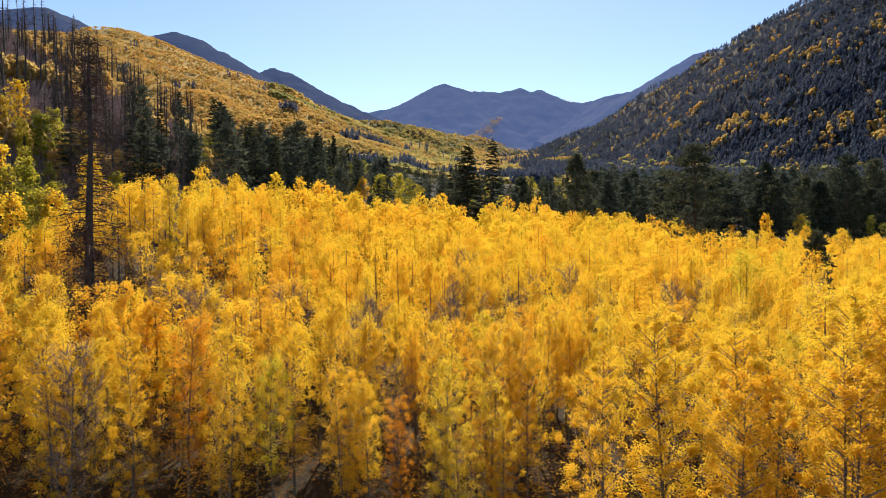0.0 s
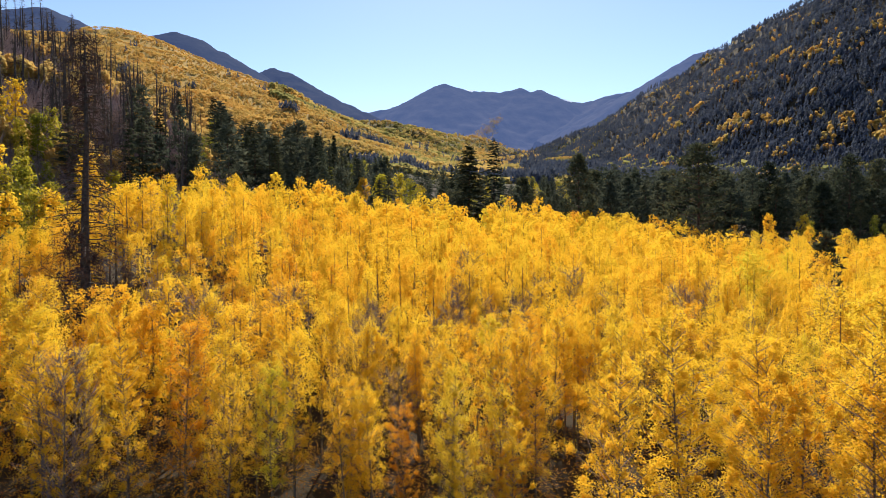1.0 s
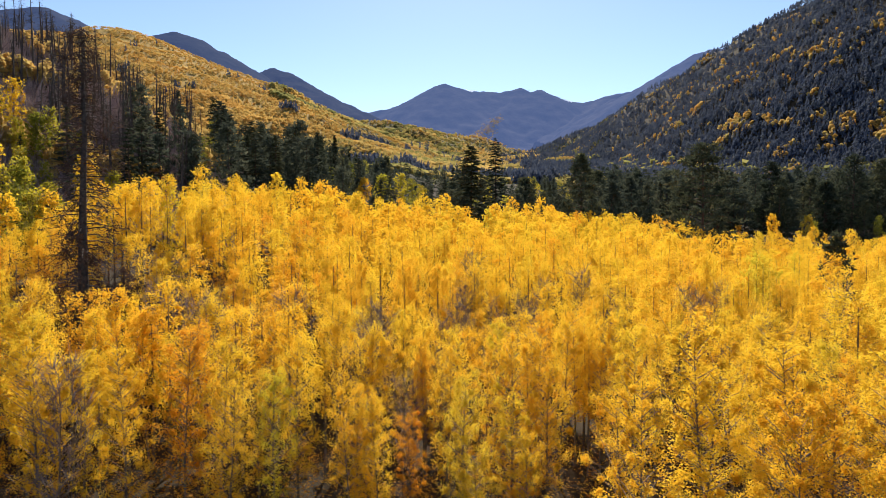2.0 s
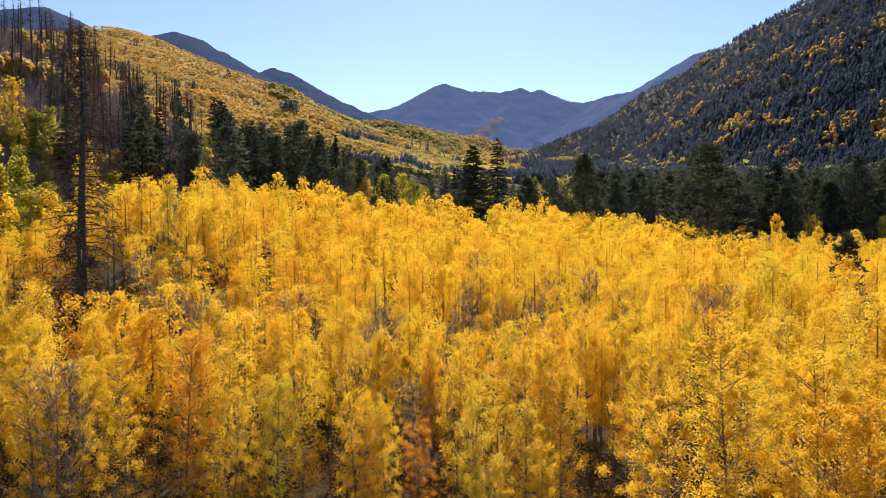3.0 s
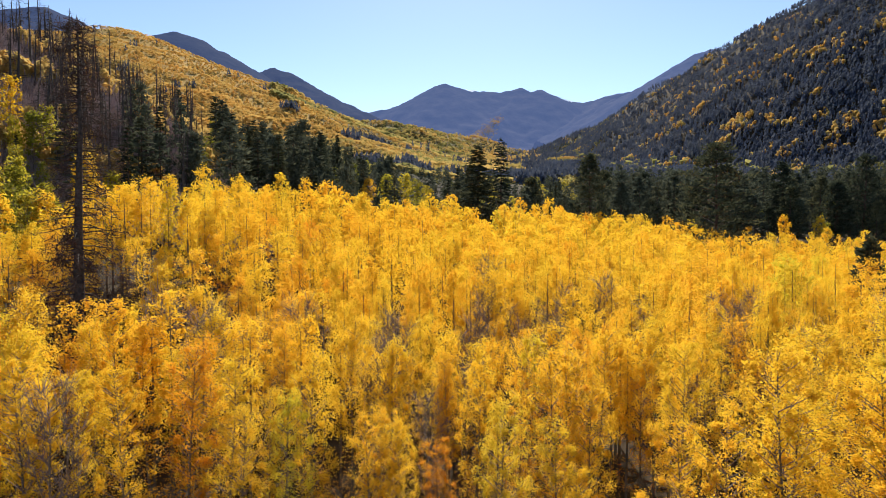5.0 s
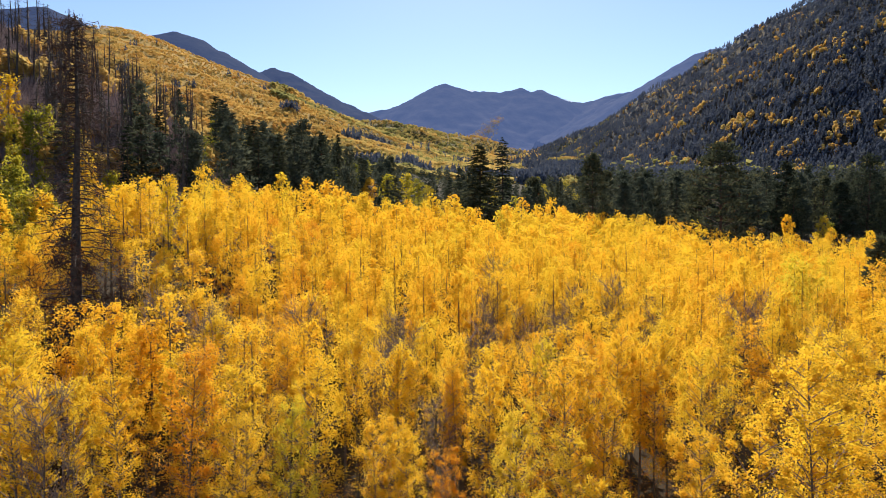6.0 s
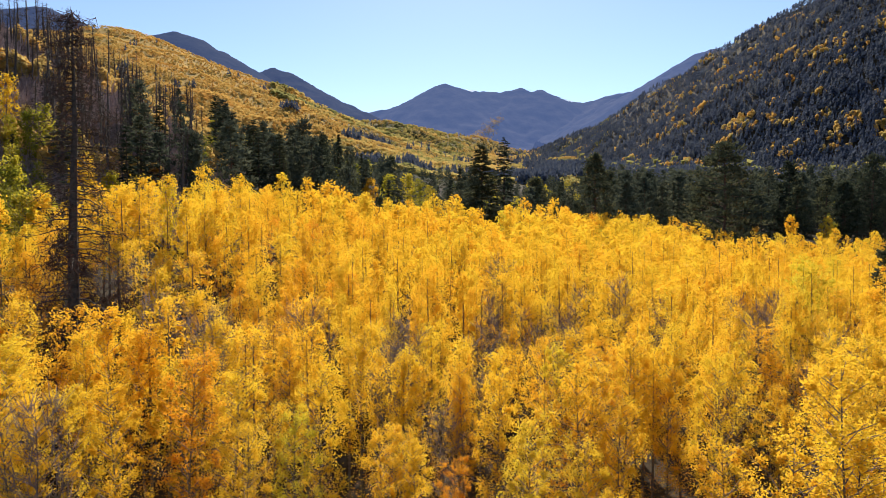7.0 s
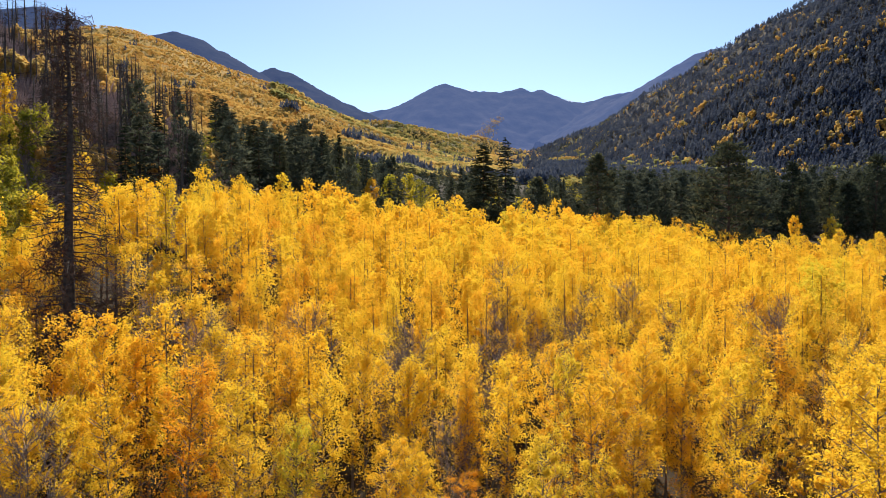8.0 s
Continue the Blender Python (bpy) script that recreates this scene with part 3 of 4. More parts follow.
NEAREST = ((10.6, 22.4, 1.10, 1.35, 0), (13.4, 20.8, 1.12, 1.3, 1), (8.4, 23.4, 0.98, 1.25, 2), (19.6, 19.6, 1.05, 1.2, 3), (15.4, 23.0, 1.12, 1.3, 1),
           (17.2, 21.6, 1.15, 1.3, 2), (6.0, 25.6, 0.85, 1.1, 0), (20.6, 23.0, 1.1, 1.2, 0), (15.0, 18.2, 1.0, 1.2, 2), (0.6, 25.4, 0.60, 0.95, 0), (2.6, 26.6, 0.5, 0.8, 3),
           (-4.3, 30.4, 0.74, 0.95, 1), (-2.0, 30.0, 0.62, 0.8, 3), (-9.8, 28.6, 0.8, 0.95, 2), (-14.4, 28.8, 0.95, 1.1, 0), (-17.8, 28.0, 1.0, 1.15, 1), (11.8, 25.2, 1.0, 1.2, 2))
for n, (x, y, s, w, kind) in enumerate(NEAREST):
    m = Matrix.Translation((x, y, float(ground_z(x, y)) - 0.05)) @ Matrix.Rotation(0.7 * math.sin(x * 2.1), 4, "Z")
    if n < 4:
        ob = NEAREST_KINDS[kind]
        ob.matrix_basis = m
    else:
        ob = copy_thing(NEAREST_KINDS[kind], m)
    ob.scale = (w, w, s)
for row, store in enumerate((ASPEN_KINDS, FRONT_KINDS)):
    for i, ob in enumerate(store):
        if (i, row == 1) not in used:
            ob.matrix_basis = Matrix.Translation((-12 + 2.3 * i, 36.5 - 3 * row, float(ground_z(-12 + 2.3 * i, 36.5 - 3 * row))))


def stand_of(name, label, x, y, kinds, seed, h0, h1):
    """A stand of aspens too many to count: its trunks, and its crowns in three colours."""
    r = np.random.RandomState(seed)
    tone = wobble(x, y, 26, 41) + r.normal(0, 0.35, len(x))
    holder = tagged(new(name), label, "trees", kind="stuff")
    colour = np.where(tone > 1.15, 1, np.where(tone < -1.1, 2, 0))
    which = r.randint(0, len(kinds), len(x))
    z = ground_z(x, y)
    s = r.uniform(h0, h1, len(x)) * stand_height(x, y)
    wide = s * r.uniform(0.9, 1.2, len(x))
    places = list(zip(x, y, z, wide, s, r.uniform(-0.7, 0.7, len(x))))
    for c, mat in ((0, leaf_gold), (1, leaf_orange), (2, leaf_lime)):
        pick = np.where(colour == c)[0]
        if len(pick):
            v, f, t = joined([kinds[which[i]][0] for i in pick], [places[i] for i in pick], r.uniform(0, 0.999, len(pick)))
            o = part("crowns", fast_mesh("crowns", v, f, mat, t), holder)
            tagged(o, kind="stuff")
    v, f, t = joined([kinds[w][1] for w in which], places, np.zeros(len(x)))
    o = part("trunks", fast_mesh("trunks", v, f, bark_aspen), holder)
    tagged(o, kind="stuff")
    return holder


def kind_arrays(seed, n_leaf, size, radius):
    t, c = aspen_meshes(seed, 9.4, radius, n_leaf, size, 3, leaf_gold)
    tube = Tubes(3)
    tube.add([(0, 0, -0.3), (0.05, 0, 4.5), (0, 0.05, 8.6)], [0.10, 0.07, 0.02])
    v = np.array([tuple(p) for p in tube.v], dtype=np.float32)
    f = np.array([q for q in tube.f if len(q) == 4])
    out = (arrays_of(c), (v, f))
    for me in (t, c):
        bpy.data.meshes.remove(me)
    return out


rich_kinds = [kind_arrays(200 + i, 2350, 0.078, 1.08 + 0.12 * (i % 3)) for i in range(7)]
mid_kinds = [kind_arrays(210 + i, 1250, 0.104, 1.05 + 0.12 * (i % 3)) for i in range(6)]
far_kinds = [kind_arrays(220 + i, 520, 0.185, 1.25 + 0.14 * (i % 3)) for i in range(6)]
r = np.random.RandomState(19)
xs, ys = scatter(r, -32, 34, 19, 40, 1.5)
keep = (np.abs(xs) < 0.8 * ys + 4) & (ys > np.interp(xs, [-2, 1, 4, 7], [26.5, 24.5, 21.5, 18]))
xs, ys = xs[keep], ys[keep]
pl = [(a, b, c, w, h, t) for a, b, c, w, h, t in zip(xs, ys, ground_z(xs, ys), r.uniform(0.45, 0.8, len(xs)), r.uniform(0.12, 0.38, len(xs)), r.uniform(0, 6.28, len(xs)))]
v, f, t = joined([mid_kinds[k][0] for k in r.randint(0, 6, len(xs))], pl, r.uniform(0, 0.999, len(xs)))
tagged(new("aspen_saplings", fast_mesh("aspen_saplings", v, f[::11], leaf_orange, t)), "low orange and gold aspen saplings under the stand", "saplings", kind="stuff")
xs, ys = stand_places(37, 60, 2.2, 12)
bare = 0.03 + sum(0.75 * np.exp(-((xs - cx) ** 2 + (ys - cy) ** 2) / 16) for cx, cy in ((-4.6, 42), (3.2, 46), (21.5, 43), (-16.5, 44), (9, 52)))
bare = np.random.RandomState(16).uniform(0, 1, len(xs)) < bare
for x, y in zip(xs[bare], ys[bare]):
    ob = copy_thing(ASPEN_KINDS[8], Matrix.Translation((x, y, float(ground_z(x, y)) - 0.05)) @ Matrix.Rotation(rng.uniform(0, 6.28), 4, "Z"))
    s = rng.uniform(0.8, 1.05) * float(stand_height(x, y))
    ob.scale = (s, s, s)
stand_of("aspen_stand", "dense stand of golden-yellow aspens with pale trunks", xs[~bare], ys[~bare], rich_kinds, 13, 0.82, 1.08)
xs, ys = stand_places(60, 90, 2.5, 17)
stand_of("aspen_stand", "dense golden-yellow aspens in the middle of the stand", xs, ys, mid_kinds, 18, 0.82, 1.1)
xs, ys = stand_places(90, 148, 2.9, 14)
stand_of("aspen_stand", "dense stand of golden-yellow aspens in front of dark conifers", xs, ys, far_kinds, 15, 0.82, 1.12)


# ---- conifers ----
def put(ob, x, y, s=1.0, turn=0.0, sx=None):
    ob.matrix_basis = Matrix.Translation((x, y, float(ground_z(x, y)) - 0.1)) @ Matrix.Rotation(turn, 4, "Z")
    ob.scale = (sx or s, sx or s, s)
    return ob


hero = tree_of("conifer", "tall dark green fir rising out of the golden aspens", "tree", "", conifer_meshes(301, 21.5, 8.0, 36, 7, 54, 0.08, 0.72, 0.25, lump=0.16, spray_size=0.62), CONIFER_PARTS)
put(hero, 5.3, 136)
hero = tree_of("pine", "large broad dark green pine at the edge of the aspens", "tree", "", pine_meshes(302, 25.5, 7.8, 92, 44, 0.56, 0.16, flat_tuft=0.24), CONIFER_PARTS)
put(hero, 47.2, 119)
hero = tree_of("pine", "small dark green pine standing among the aspens", "tree", "", pine_meshes(303, 12.6, 1.8, 60, 42, 0.32), CONIFER_PARTS)
put(hero, 36.4, 61.5)
def lone(label, x, y, height, radius, seed, shape=0.8, lump=0.1):
    """A single tall conifer of the belt."""
    ms = conifer_meshes(seed, height, radius, 30, 6, 24, 0.08, shape, 0.22, lump=lump, spray_size=0.7) if lump < 0.2 else pine_meshes(seed, height, radius, 75, 36, 0.55)
    return put(tree_of("conifer", label, "tree", "", ms, CONIFER_PARTS), x, y)


lone("tall narrow dark spruce standing above the conifer forest", -35.0, 204, 19.8, 2.5, 330)
lone("narrow dark spruce beside a taller one", -30.5, 203, 14.2, 2.2, 331)
lone("tall dark conifer on the lower hillside", -99, 349, 22, 4.2, 332)
lone("tall dark fir at the back of the aspens", 14.6, 186, 24.5, 6.0, 333, 0.65)
lone("dark fir with a blunt top behind the aspens", 30, 143, 22, 4.2, 334, 0.6, 0.2)
for n, (x, y, h, w) in enumerate(((108, 170, 24, 5.4), (88, 173, 22, 4.6), (121, 178, 23, 5.0), (62, 165, 17, 4.0), (75, 192, 18, 4.0), (20, 162, 15, 3.6), (100, 169, 17, 4.2))):
    lone("broad dark pine at the edge of the conifer forest", x, y, h, w, 350 + n, 0.55, 0.22)
for n, (x, y, h, w) in enumerate(((-52, 112, 17, 3.2), (-55.5, 118, 19, 3.0), (-48, 108, 14, 2.8), (-50, 122, 18, 3.2), (-46, 115, 15, 3.0), (-60, 124, 15, 2.8), (-43, 111, 13, 3.0))):
    put(tree_of("conifer", "dark open-crowned conifer at the foot of the hill", "tree", "", pine_meshes(370 + n, h * 0.8, w * 0.8, 52, 18, 0.46, 0.1, True, needle_haze_grey), CONIFER_PARTS), x, y)
lone("dark conifer on the hillside with an open crown", -108, 245, 17, 3.4, 335, 0.5, 0.3)
belt = [conifer_meshes(310 + i, 16, 2.5 + 0.3 * (i % 2), 22, 5, 12, 0.08, (0.8, 0.65, 0.9)[i], 0.2, lump=0.2, spray_size=0.72, limbs=False, mat=(needle, needle_haze_grey, needle_haze_grey)[i]) for i in range(3)]
belt += [pine_meshes(320 + i, 16, 3.3, 48, 30, 0.52, 0.15, limbs=False, mat=(needle_haze_grey, needle, needle_haze_grey, needle_haze_grey)[i]) for i in range(4)]
BELT = [tree_of("conifer" if i < 3 else "pine", "dark green conifer in the forest behind the aspens" if i < 3 else "dark green pine in the forest behind the aspens", "tree", "conifer forest behind the aspens", ms, CONIFER_PARTS) for i, ms in enumerate(belt)]
r = np.random.RandomState(32)
xs, ys = scatter(np.random.RandomState(31), -330, 330, 84, 340, 6.6)
ratio = xs / ys
keep = (ratio > -0.76) & (ratio < 0.80) & (ys > conifer_edge(xs, ys)) & (r.uniform(0, 1, len(xs)) < np.where(np.abs(ratio - 0.03) < 0.12, 0.6, 0.95))
keep &= (ratio > -0.36) | ((ys < 126) & (r.uniform(0, 1, len(xs)) < 0.75)) | (r.uniform(0, 1, len(xs)) < 0.12)
keep &= (ratio > -0.48) | ((ys < 108) & (r.uniform(0, 1, len(xs)) < 0.5))
xs, ys = xs[keep], ys[keep]
leafy = r.uniform(0, 1, len(xs)) < 0.10
order = np.argsort(ys - conifer_edge(xs, ys))
order = order[~leafy[order]]
near, rest = order[:285], order[285:]
for n, i in enumerate(near):
    s = (0.5 + 0.75 * r.beta(1.6, 1.6)) * (0.8 if abs(xs[i] / ys[i] - 0.02) < 0.19 else 0.82 if xs[i] / ys[i] < -0.38 else 1.0)
    k = n if n < 7 else (r.randint(0, 3) if r.uniform() < 0.55 - 0.7 * xs[i] / ys[i] else r.randint(3, 7))
    ob = BELT[k] if n < 7 else copy_thing(BELT[k], Matrix.Identity(4))
    put(ob, xs[i], ys[i], s, r.uniform(0, 6.28), s * r.uniform(0.9, 1.3))
holder = tagged(new("conifer_forest"), "dense dark green conifer forest on the valley floor", "trees", kind="stuff")
arr = []
for i in range(6):
    t, c = conifer_meshes(340 + i, 16, 2.9, 15, 4, 4, 0.06, (0.8, 0.65, 0.9)[i % 3], 0.2, lump=0.1, spray_size=1.2, limbs=False) if i < 3 else pine_meshes(340 + i, 16, 3.4, 34, 11, 0.85, 0.12, limbs=False)
    arr.append(arrays_of(c))
    bpy.data.meshes.remove(t)
    bpy.data.meshes.remove(c)
pl = [(xs[i], ys[i], float(ground_z(xs[i], ys[i])), s * 1.15, s, r.uniform(0, 6.28)) for i, s in zip(rest, r.uniform(0.5, 1.1, len(rest)) * np.where(np.abs(xs[rest] / ys[rest] - 0.02) < 0.19, 0.68, 1.0))]
v, f, t = joined([arr[r.randint(6)] for _ in rest], pl, r.uniform(0, 0.999, len(rest)))
tagged(part("crowns", fast_mesh("crowns", v, f, needle_haze_grey, t), holder), kind="stuff")
pick = np.where(leafy)[0]
pl = [(xs[i], ys[i], float(ground_z(xs[i], ys[i])), q * 1.3, q, r.uniform(0, 6.28)) for i, q in zip(pick, r.uniform(0.6, 1.15, len(pick)))]
v, f, t = joined([far_kinds[r.randint(6)][0] for _ in pick], pl, r.uniform(0, 0.999, len(pick)))
tagged(new("aspen_wood", fast_mesh("aspen_wood", v, f, leaf_green, t)), "yellow-green aspens scattered among dark conifers", "trees", kind="stuff")

# yellow-green aspens at the foot of the near hill and in front of the conifers
HILL_ASPENS = []
for i, (mat, lab) in enumerate(((leaf_green, "yellow-green aspen at the foot of the wooded hill"), (leaf_gold, "golden aspen at the foot of the wooded hill"), (leaf_green, "leafy yellow-green aspen among dark conifers"))):
    HILL_ASPENS.append(tree_of("aspen", lab, "tree", "aspens at the foot of the hill", aspen_meshes(360 + i, 11, 1.9, 900, 0.26, 3, mat), ASPEN_PARTS))
xs, ys = scatter(np.random.RandomState(35), -100, -30, 64, 130, 4.4)
ratio = xs / ys
keep = (ratio < -0.5) & (ratio > -0.8) & (ys > stand_edge(xs, ys) + 5) & (ys < 105) & (np.random.RandomState(36).uniform(0, 1, len(xs)) < 0.75)
for n, (x, y) in enumerate(zip(xs[keep], ys[keep])):
    k = (0, 2, 1, 0, 2)[n % 5]
    ob = HILL_ASPENS[k] if n in (0, 1, 2) else copy_thing(HILL_ASPENS[k], Matrix.Identity(4))
    put(ob, x, y, r.uniform(0.55, 1.0), r.uniform(0, 6.28))
for x, y, s, k in ((-15, 152, 1.15, 0), (-11, 155, 1.2, 2), (-8, 152, 1.1, 0), (-19, 150, 0.95, 1), (-5.5, 150, 1.0, 0), (-32, 178, 0.9, 2), (-27, 182, 0.95, 0), (80, 157, 0.85, 1), (88, 156, 0.85, 1), (91, 158, 0.7, 0), (54, 147, 0.8, 2), (72, 158, 0.6, 1), (33, 148, 0.6, 2), (112, 166, 0.6, 0), (-62, 190, 0.8, 1), (-72, 200, 0.9, 0)):
    put(copy_thing(HILL_ASPENS[k], Matrix.Identity(4)), x, y, s, r.uniform(0, 6.28))


# the dead conifer
def dead_conifer(seed, height, count, spray):
    r = np.random.RandomState(seed)
    trunk = Tubes(8)
    hs = [-0.4, 1.5, 5, 9, 13, 17, 20, height]
    trunk.add([(0.02 * h + 0.08 * math.sin(h * 0.4), 0.05 * math.sin(h), h) for h in hs], [0.50 * (1 - 0.93 * max(0, h) / height) for h in hs])
    vs = []
    for i in range(count):
        h = height * (0.08 + 0.91 * (i + r.uniform(0, 1)) / count)
        ln = (4.2 - 3.2 * (h / height) ** 1.9) * r.uniform(0.25, 1.15)
        w = i * 2.4 + r.uniform(-0.9, 0.9)
        d = Vector((math.cos(w), math.sin(w), 0))
        sag, tipup = r.uniform(0.1, 0.75), r.uniform(0, 0.35)
        p = [Vector((0.02 * h, 0, h)) + d * ln * q + Vector((0, 0, ln * (r.uniform(0.0, 0.2) * q - sag * q * q + tipup * q ** 4))) for q in (0, 0.35, 0.7, 1.0)]
        trunk.add(p, [0.06, 0.042, 0.026, 0.01], 0, 3)
        for _ in range(4):
            a = p[1].lerp(p[3], r.uniform(0, 1))
            e = d * r.uniform(0.1, 0.6) + Vector((-d.y, d.x, 0)) * r.normal(0, 0.6) + Vector((0, 0, r.uniform(-0.6, 0.15)))
            trunk.add([a, a + e * r.uniform(0.6, 1.4)], [0.02, 0.007], 0, 3)
        n = int(spray * (0.6 if h < 0.27 * height else 3.4 if h < 0.48 * height else 1.0 if h < 0.62 * height else 1.6))
        c = np.array(p[1])[None] + (np.array(p[3]) - np.array(p[1]))[None] * r.uniform(0, 1.05, (n, 1)) + r.normal(0, 0.2, (n, 3))
        aim = np.array(d)[None] * 0.4 + r.normal(0, 0.6, (n, 3)) + np.array([0, 0, -0.3])
        aim /= np.linalg.norm(aim, axis=1)[:, None]
        flat = np.cross(aim, unit(r, n))
        q = r.uniform(0.2, 0.5, (n, 1))
        vs.append(np.stack([c + aim * q, c - aim * q + flat * 0.03, c - aim * q - flat * 0.03], 1))
    v = np.concatenate(vs).reshape(-1, 3)
    return trunk.mesh("trunk", bark_burnt), fast_mesh("crown", v, np.arange(len(v)).reshape(-1, 3), needle_dead)


hero = tree_of("dead_conifer", "tall dead conifer with bare drooping brown branches", "tree", "", dead_conifer(401, 27.5, 225, 15), ("trunk", "crown"))
put(hero, -25.9, 46, 0.955)
small = tree_of("dead_conifer", "small dead conifer with a dense tangle of brown twigs", "tree", "dead undergrowth", dead_conifer(402, 25, 90, 34), ("trunk", "crown"))
put(small, -24.0, 47.6, 0.36, 1.0, 0.62)
for x, y, q, w in ((-22.2, 49.5, 0.22, 0.5), (-25.2, 43.4, 0.24, 0.45)):
    put(copy_thing(small, Matrix.Identity(4)), x, y, q, x, w)


# burnt snags on the near hill
def snag_meshes(seed):
    r = np.random.RandomState(seed)
    trunk, bare = Tubes(5), Tubes(3)
    lean = r.normal(0, 0.035, 2)
    hs = [-0.5, 4, 9, 13, 16]
    trunk.add([(lean[0] * h, lean[1] * h, h) for h in hs], [0.26, 0.21, 0.16, 0.10, 0.04])
    full = r.uniform(0.7, 1.5)
    for i in range(int(60 * full)):
        h = r.uniform(3.5, 15.8)
        ln = r.uniform(0.4, 2.9) * (1.15 - h / 18) * full
        w = r.uniform(0, 6.28)
        a = Vector((lean[0] * h, lean[1] * h, h))
        e = a + Vector((math.cos(w) * ln, math.sin(w) * ln, r.uniform(-0.6, 0.2) * ln))
        bare.add([a, e], [0.05, 0.016])
        for _ in range(3):
            m = a.lerp(e, r.uniform(0.3, 0.95))
            bare.add([m, m + Vector((r.normal(0, 0.4), r.normal(0, 0.4), r.uniform(-0.4, 0.25)))], [0.022, 0.01])
    return trunk.mesh("trunk", bark_burnt), bare.mesh("bare_crown", bark_burnt)


SNAGS = [tree_of("snag", "tall burnt dead tree trunk with bare stubs on the hillside", "dead tree", "burnt trees on the hillside", snag_meshes(420 + i), ("trunk", "bare_crown")) for i in range(8)]
GAUNT = [tree_of("snag", "gaunt dead conifer with a brown tangle of bare twigs", "dead tree", "burnt trees on the hillside", dead_conifer(430 + i, 25, 52, 9), ("trunk", "crown")) for i in range(3)]
r = np.random.RandomState(37)
for n in range(48):
    d = r.uniform(110, 190)
    a = -0.74 + r.beta(1.0, 1.3) * 0.36
    ob = GAUNT[n] if n < 3 else copy_thing(GAUNT[n % 3], Matrix.Identity(4))
    q = r.uniform(0.26, 0.62)
    put(ob, a * d, d, q, r.uniform(0, 6.28), q * r.uniform(0.8, 1.2))
r = np.random.RandomState(33)
for n in range(190):
    d = r.uniform(100, 205)
    a = -0.73 + r.beta(1.0, 1.2) * 0.36
    ob = SNAGS[n] if n < 8 else copy_thing(SNAGS[n % 8], Matrix.Identity(4))
    put(ob, a * d, d, r.uniform(0.45, 1.05), r.uniform(0, 6.28))


# ---- far forests ----
def far_conifer(seed, n=13):
    """A ragged far conifer: drooping boughs set round a spire."""
    r = np.random.RandomState(seed)
    vs = []
    for i in range(n):
        k = 0.04 + 0.86 * (i + r.uniform(0, 1)) / n
        q = 0.27 * (1 - k) ** 0.8 * r.uniform(0.7, 1.25) + 0.02
        w = i * 2.4 + r.uniform(-0.4, 0.4)
        for_a, for_b = w - r.uniform(0.5, 0.95), w + r.uniform(0.5, 0.95)
        vs += [(math.cos(w) * q * 0.15, math.sin(w) * q * 0.15, min(1.0, k + r.uniform(0.16, 0.3))),
               (math.cos(for_a) * q, math.sin(for_a) * q, k - r.uniform(0, 0.06)), (math.cos(for_b) * q, math.sin(for_b) * q, k - r.uniform(0, 0.06))]
    return np.array(vs, dtype=np.float32), np.arange(len(vs)).reshape(-1, 3)


def far_aspen(seed, n=12, size=0.42):
    r = np.random.RandomState(seed)
    c = unit(r, n) * r.uniform(0.6, 1.0, (n, 1)) * np.array([0.2, 0.2, 0.36]) + np.array([0, 0, 0.62])
    v, f = leaves(r, c, size, 3, 1.4)
    return v.astype(np.float32), f


def bare_brush(seed, n=46):
    """A leafless bush: thin upright twigs."""
    r = np.random.RandomState(seed)
    foot = r.normal(0, 0.12, (n, 3)) * np.array([1, 1, 0])
    tip = foot * 2.4 + np.stack([r.normal(0, 0.16, n), r.normal(0, 0.16, n), r.uniform(0.4, 1.0, n)], 1)
    side = np.cross(tip - foot, unit(r, n)) * 0.035
    v = np.stack([foot + side, foot - side, tip], 1)
    return v.reshape(-1, 3).astype(np.float32), np.arange(n * 3).reshape(n, 3)


FAR_CON = [far_conifer(500 + i, 11) for i in range(8)]
FAR_ASP = [far_aspen(520 + i, 8, 0.5) for i in range(8)]
FAR_ASP_FINE = [far_aspen(530 + i, 26, 0.24) for i in range(8)]


def far_wood(name, label, x, y, tint, kinds, mat, h0, h1, seed):
    r = np.random.RandomState(seed)
    h = r.uniform(h0, h1, len(x))
    z = ground_z(x, y) - 0.3
    pl = list(zip(x, y, z, h * r.uniform(0.85, 1.3, len(x)), h, r.uniform(-0.7, 0.7, len(x))))
    chosen = [kinds[k] for k in r.randint(0, len(kinds), len(x))]
    v, f, t = joined(chosen, pl, tint)
    return tagged(new(name, fast_mesh(name, v, f, mat, t)), label, "trees", kind="stuff")


def wedge(r, n, d0, d1, a0, a1, power=1.0):
    d = d0 * (d1 / d0) ** (r.uniform(0, 1, n) ** power)
    a = r.uniform(a0, a1, n)
    return a * d, d


r = np.random.RandomState(34)
# the dark mountain: conifers with single yellow aspens
x, y = wedge(r, 42000, 330, 1500, 0.10, 0.80)
hill = ridge(x, y, HILL_RIGHT, 0.74) - 0.115 * (y - 45)
on = (hill > -14) | (x / y > 0.26)
x, y, hill = x[on], y[on], hill[on]
patch = 0.7 * wobble(x, y, 170, 51) + 0.6 * wobble(x, y, 48, 52) + r.normal(0, 0.22, len(x)) - 0.35 * smooth01(90, 260, hill) - 0.4 * (1 - smooth01(0.22, 0.34, x / y))
gold = patch > 0.52
strip = (hill < -4) & (y > 500) & (r.uniform(0, 1, len(x)) < 0.04)
gold |= strip
far_wood("conifer_forest", "conifer forest on the shaded mountainside, needles coloured blue for haze", x[~gold], y[~gold], r.uniform(0, 0.999, (~gold).sum()), FAR_CON, needle_haze_blue, 4.5, 10.5, 35)
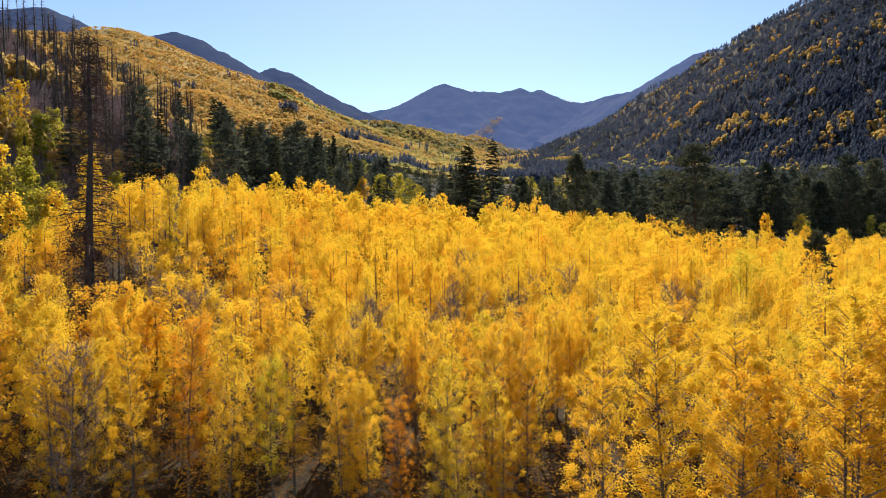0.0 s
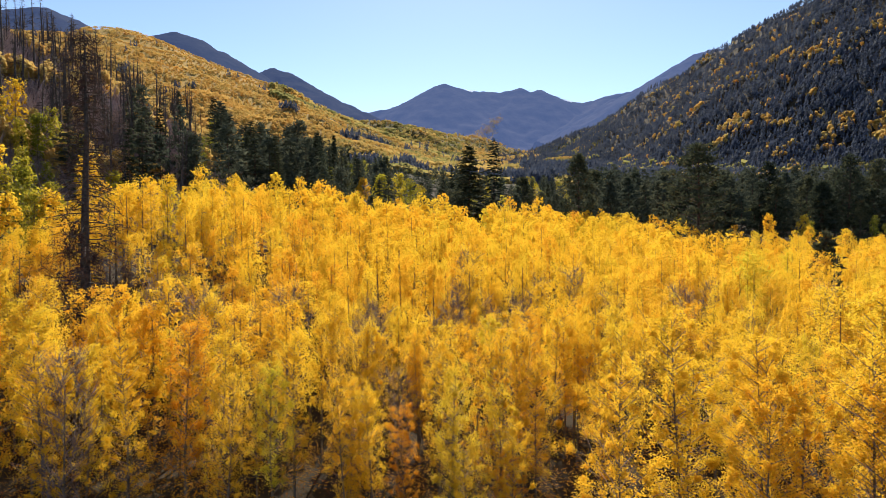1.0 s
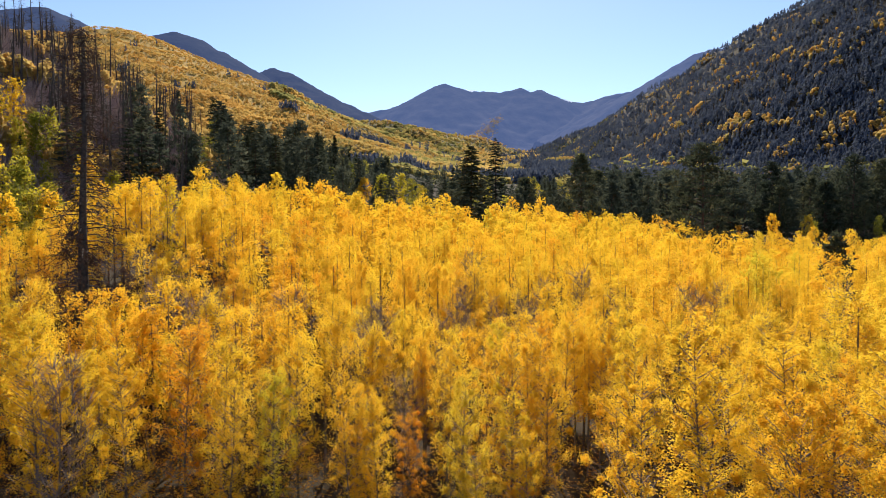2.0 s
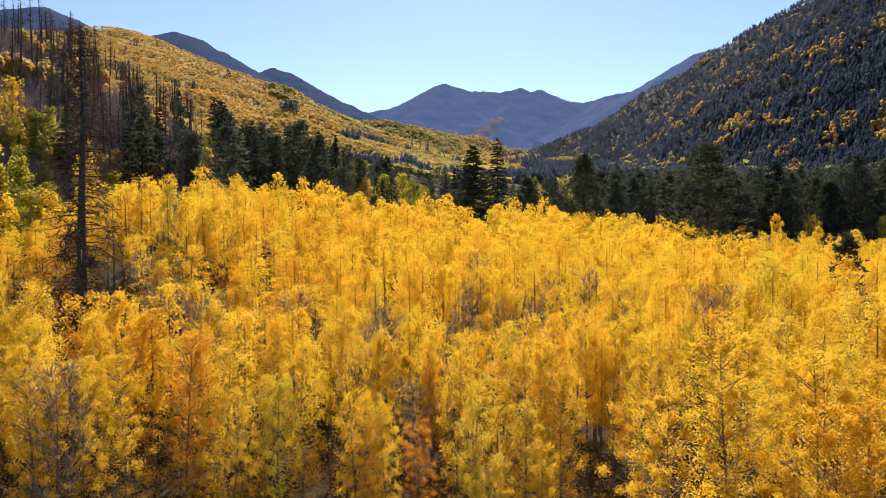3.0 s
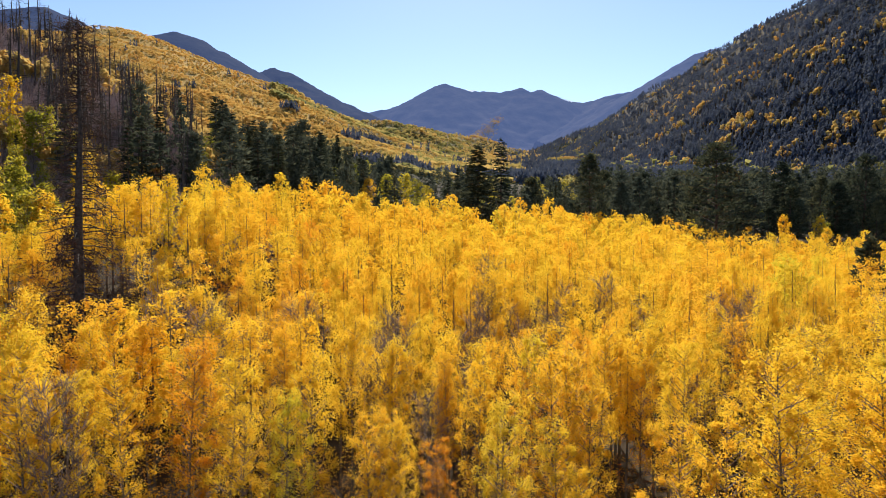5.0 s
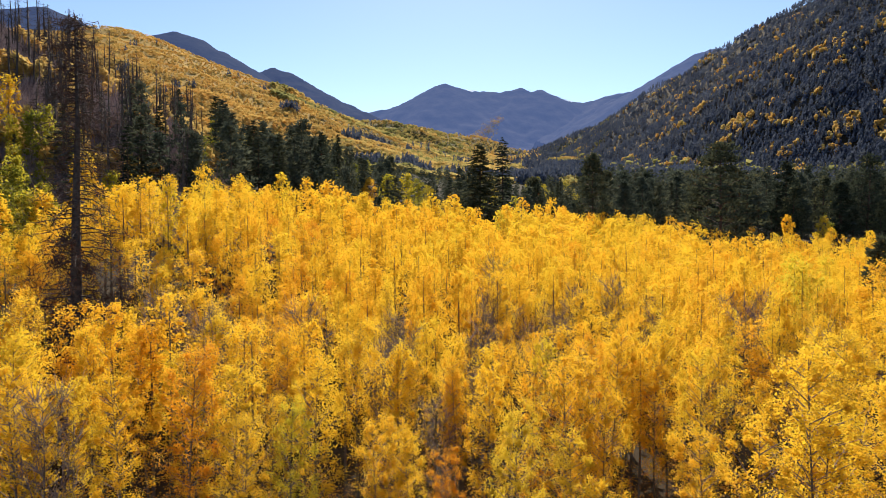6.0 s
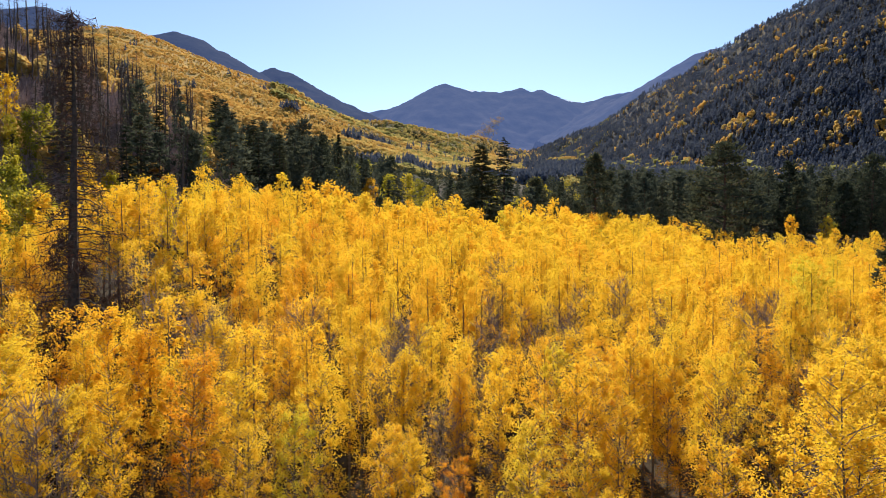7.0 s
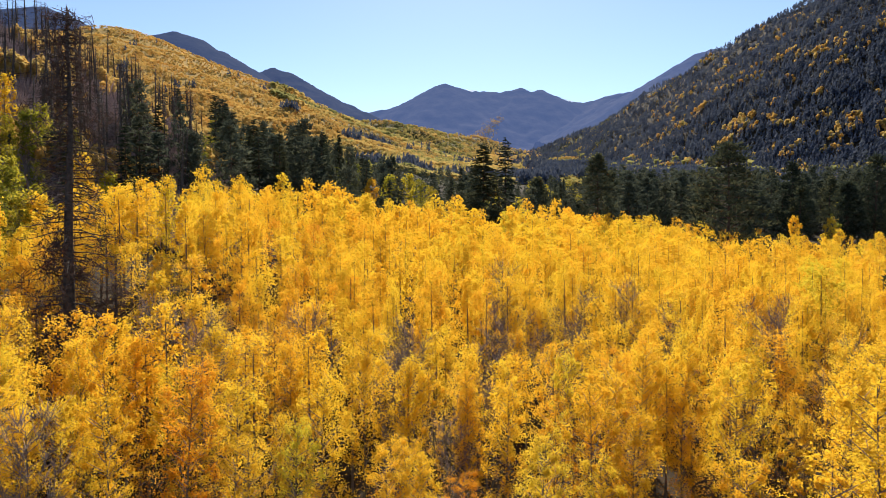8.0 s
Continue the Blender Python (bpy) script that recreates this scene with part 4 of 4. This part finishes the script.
gold &= ~strip
far_wood("aspen_wood", "scattered yellow aspens among conifers on the mountainside", x[gold], y[gold], r.uniform(0.3, 0.95, gold.sum()), FAR_ASP_FINE, leaf_distant, 4, 8, 36)
far_wood("aspen_wood", "yellow-green aspens along the foot of the mountain", x[strip], y[strip], r.uniform(0.0, 0.10, strip.sum()), FAR_ASP, leaf_distant, 6, 10, 41)
# a pale green strip of young aspens under the mountain
ratio = 0.80 - 0.26 * r.beta(0.9, 1.3, 900)
y = np.interp(ratio, [0.38, 0.45, 0.58, 0.66, 0.72, 0.80], [650, 606, 541, 506, 484, 462]) + r.normal(0, 4.5, 900)
far_wood("aspen_wood", "pale green young aspens in a strip under the mountain", ratio * y, y, r.uniform(0.02, 0.24, 900), FAR_ASP_FINE, leaf_distant, 3.5, 6.5, 43)
# the golden slope and the valley head
x, y = wedge(r, 62000, 400, 1560, -0.74, 0.26)
patch = wobble(x, y, 230, 53) + 0.5 * wobble(x, y, 70, 54) + r.normal(0, 0.16, len(x))
on_slope = ridge(x, y, HILL_GOLD, 0.42) > 0.115 * (y - 45)
dark = patch > np.where(on_slope, 0.98, 0.70 - 0.75 * smooth01(0.07, 0.16, x / y))
bright = ~dark & on_slope
far_wood("aspen_wood", "golden aspen woods on the sunlit slope", x[bright], y[bright], np.clip(0.70 + (0.2 * wobble(x, y, 120, 55) - (0.22 + 0.3 * wobble(x, y, 90, 58)) * smooth01(-0.24, -0.14, x / y))[bright] + r.normal(0, 0.1, bright.sum()), 0, 0.999), FAR_ASP, leaf_distant, 1.7, 3.6, 37)
low = ~dark & ~on_slope
far_wood("aspen_wood", "green and yellow aspen woods at the head of the valley", x[low], y[low], np.clip(0.32 + 0.35 * wobble(x, y, 150, 56)[low] + r.normal(0, 0.1, low.sum()), 0, 0.999), FAR_ASP, leaf_distant, 2.2, 4.6, 38)
# these far conifers take the haze-tinted needle colour as well
far_wood("conifer_forest", "dark conifers among the aspens of the slope", x[dark], y[dark], r.uniform(0, 0.999, dark.sum()), FAR_CON, needle_haze_blue, 6, 11, 39)
# scrub woods on the low ridge at the head of the valley
x, y = wedge(r, 11000, 820, 1600, -0.27, 0.15)
keep = r.uniform(0, 1, len(x)) < 1 - 0.75 * smooth01(-0.03, 0.13, x / y)
x, y = x[keep], y[keep]
tint = np.clip(0.24 + 0.3 * smooth01(-0.02, 0.08, x / y) + 0.32 * wobble(x, y, 110, 61) + 0.14 * wobble(x, y, 35, 62) + r.normal(0, 0.05, len(x)), 0, 0.999)
far_wood("aspen_wood", "low green and gold scrub woods on the valley ridge", x, y, tint, FAR_ASP, leaf_distant, 3.5, 7, 63)
# golden aspens in a band down the far mountainside
k = 0.3 + 0.7 * r.beta(1.5, 1.0, 700)
x = np.interp(k, [0, 0.4, 0.75, 1], [seen(892, 0, 3560)[0], seen(868, 0, 3330)[0], seen(846, 0, 3150)[0], seen(830, 0, 3050)[0]]) + 36 + r.normal(0, 1, 700) * (3 + 28 * k * k)
y = np.interp(k, [0, 0.4, 0.75, 1], [3540, 3300, 3120, 3020]) + r.normal(0, 30, 700)
h = r.uniform(2.2, 4.4, 700)
pl = list(zip(x, y, mountain_z(x, y, PEAKS, 0.6, 27, 9, SPURS) - 0.5, h * 1.2, h, r.uniform(-0.7, 0.7, 700)))
v, f, t = joined([FAR_ASP[i] for i in r.randint(0, 8, 700)], pl, r.uniform(0.45, 0.95, 700))
tagged(new("aspen_wood", fast_mesh("aspen_wood", v, f, leaf_distant, t)), "golden aspen band down the far mountainside", "trees", kind="stuff")
# the near hill: golden aspens under the snags
x, y = wedge(r, 4200, 92, 290, -0.76, -0.34)
below = 50 - 0.25 * (y - 195) - ground_z(x, y)
gold = 0.9 * wobble(x, y, 32, 57) + r.normal(0, 0.3, len(x)) > 0.75 - 0.95 * smooth01(-0.57, -0.51, x / y) * smooth01(30, 18, below) - 0.7 * smooth01(-0.60, -0.66, x / y) * smooth01(-8, -14, below)
bx, by = x[~gold], y[~gold]
far_wood("bare_brush", "grey-brown bare brush on the burnt hillside", bx, by, r.uniform(0, 0.999, len(bx)), [bare_brush(560 + i) for i in range(6)], brush_grey, 2.0, 4.6, 42)
x, y = x[gold], y[gold]
far_wood("aspen_wood", "golden aspens on the hillside under burnt trunks", x, y, r.uniform(0.4, 0.8, len(x)), [far_aspen(540 + i, 130, 0.095) for i in range(6)], leaf_distant, 3.6, 6.4, 40)
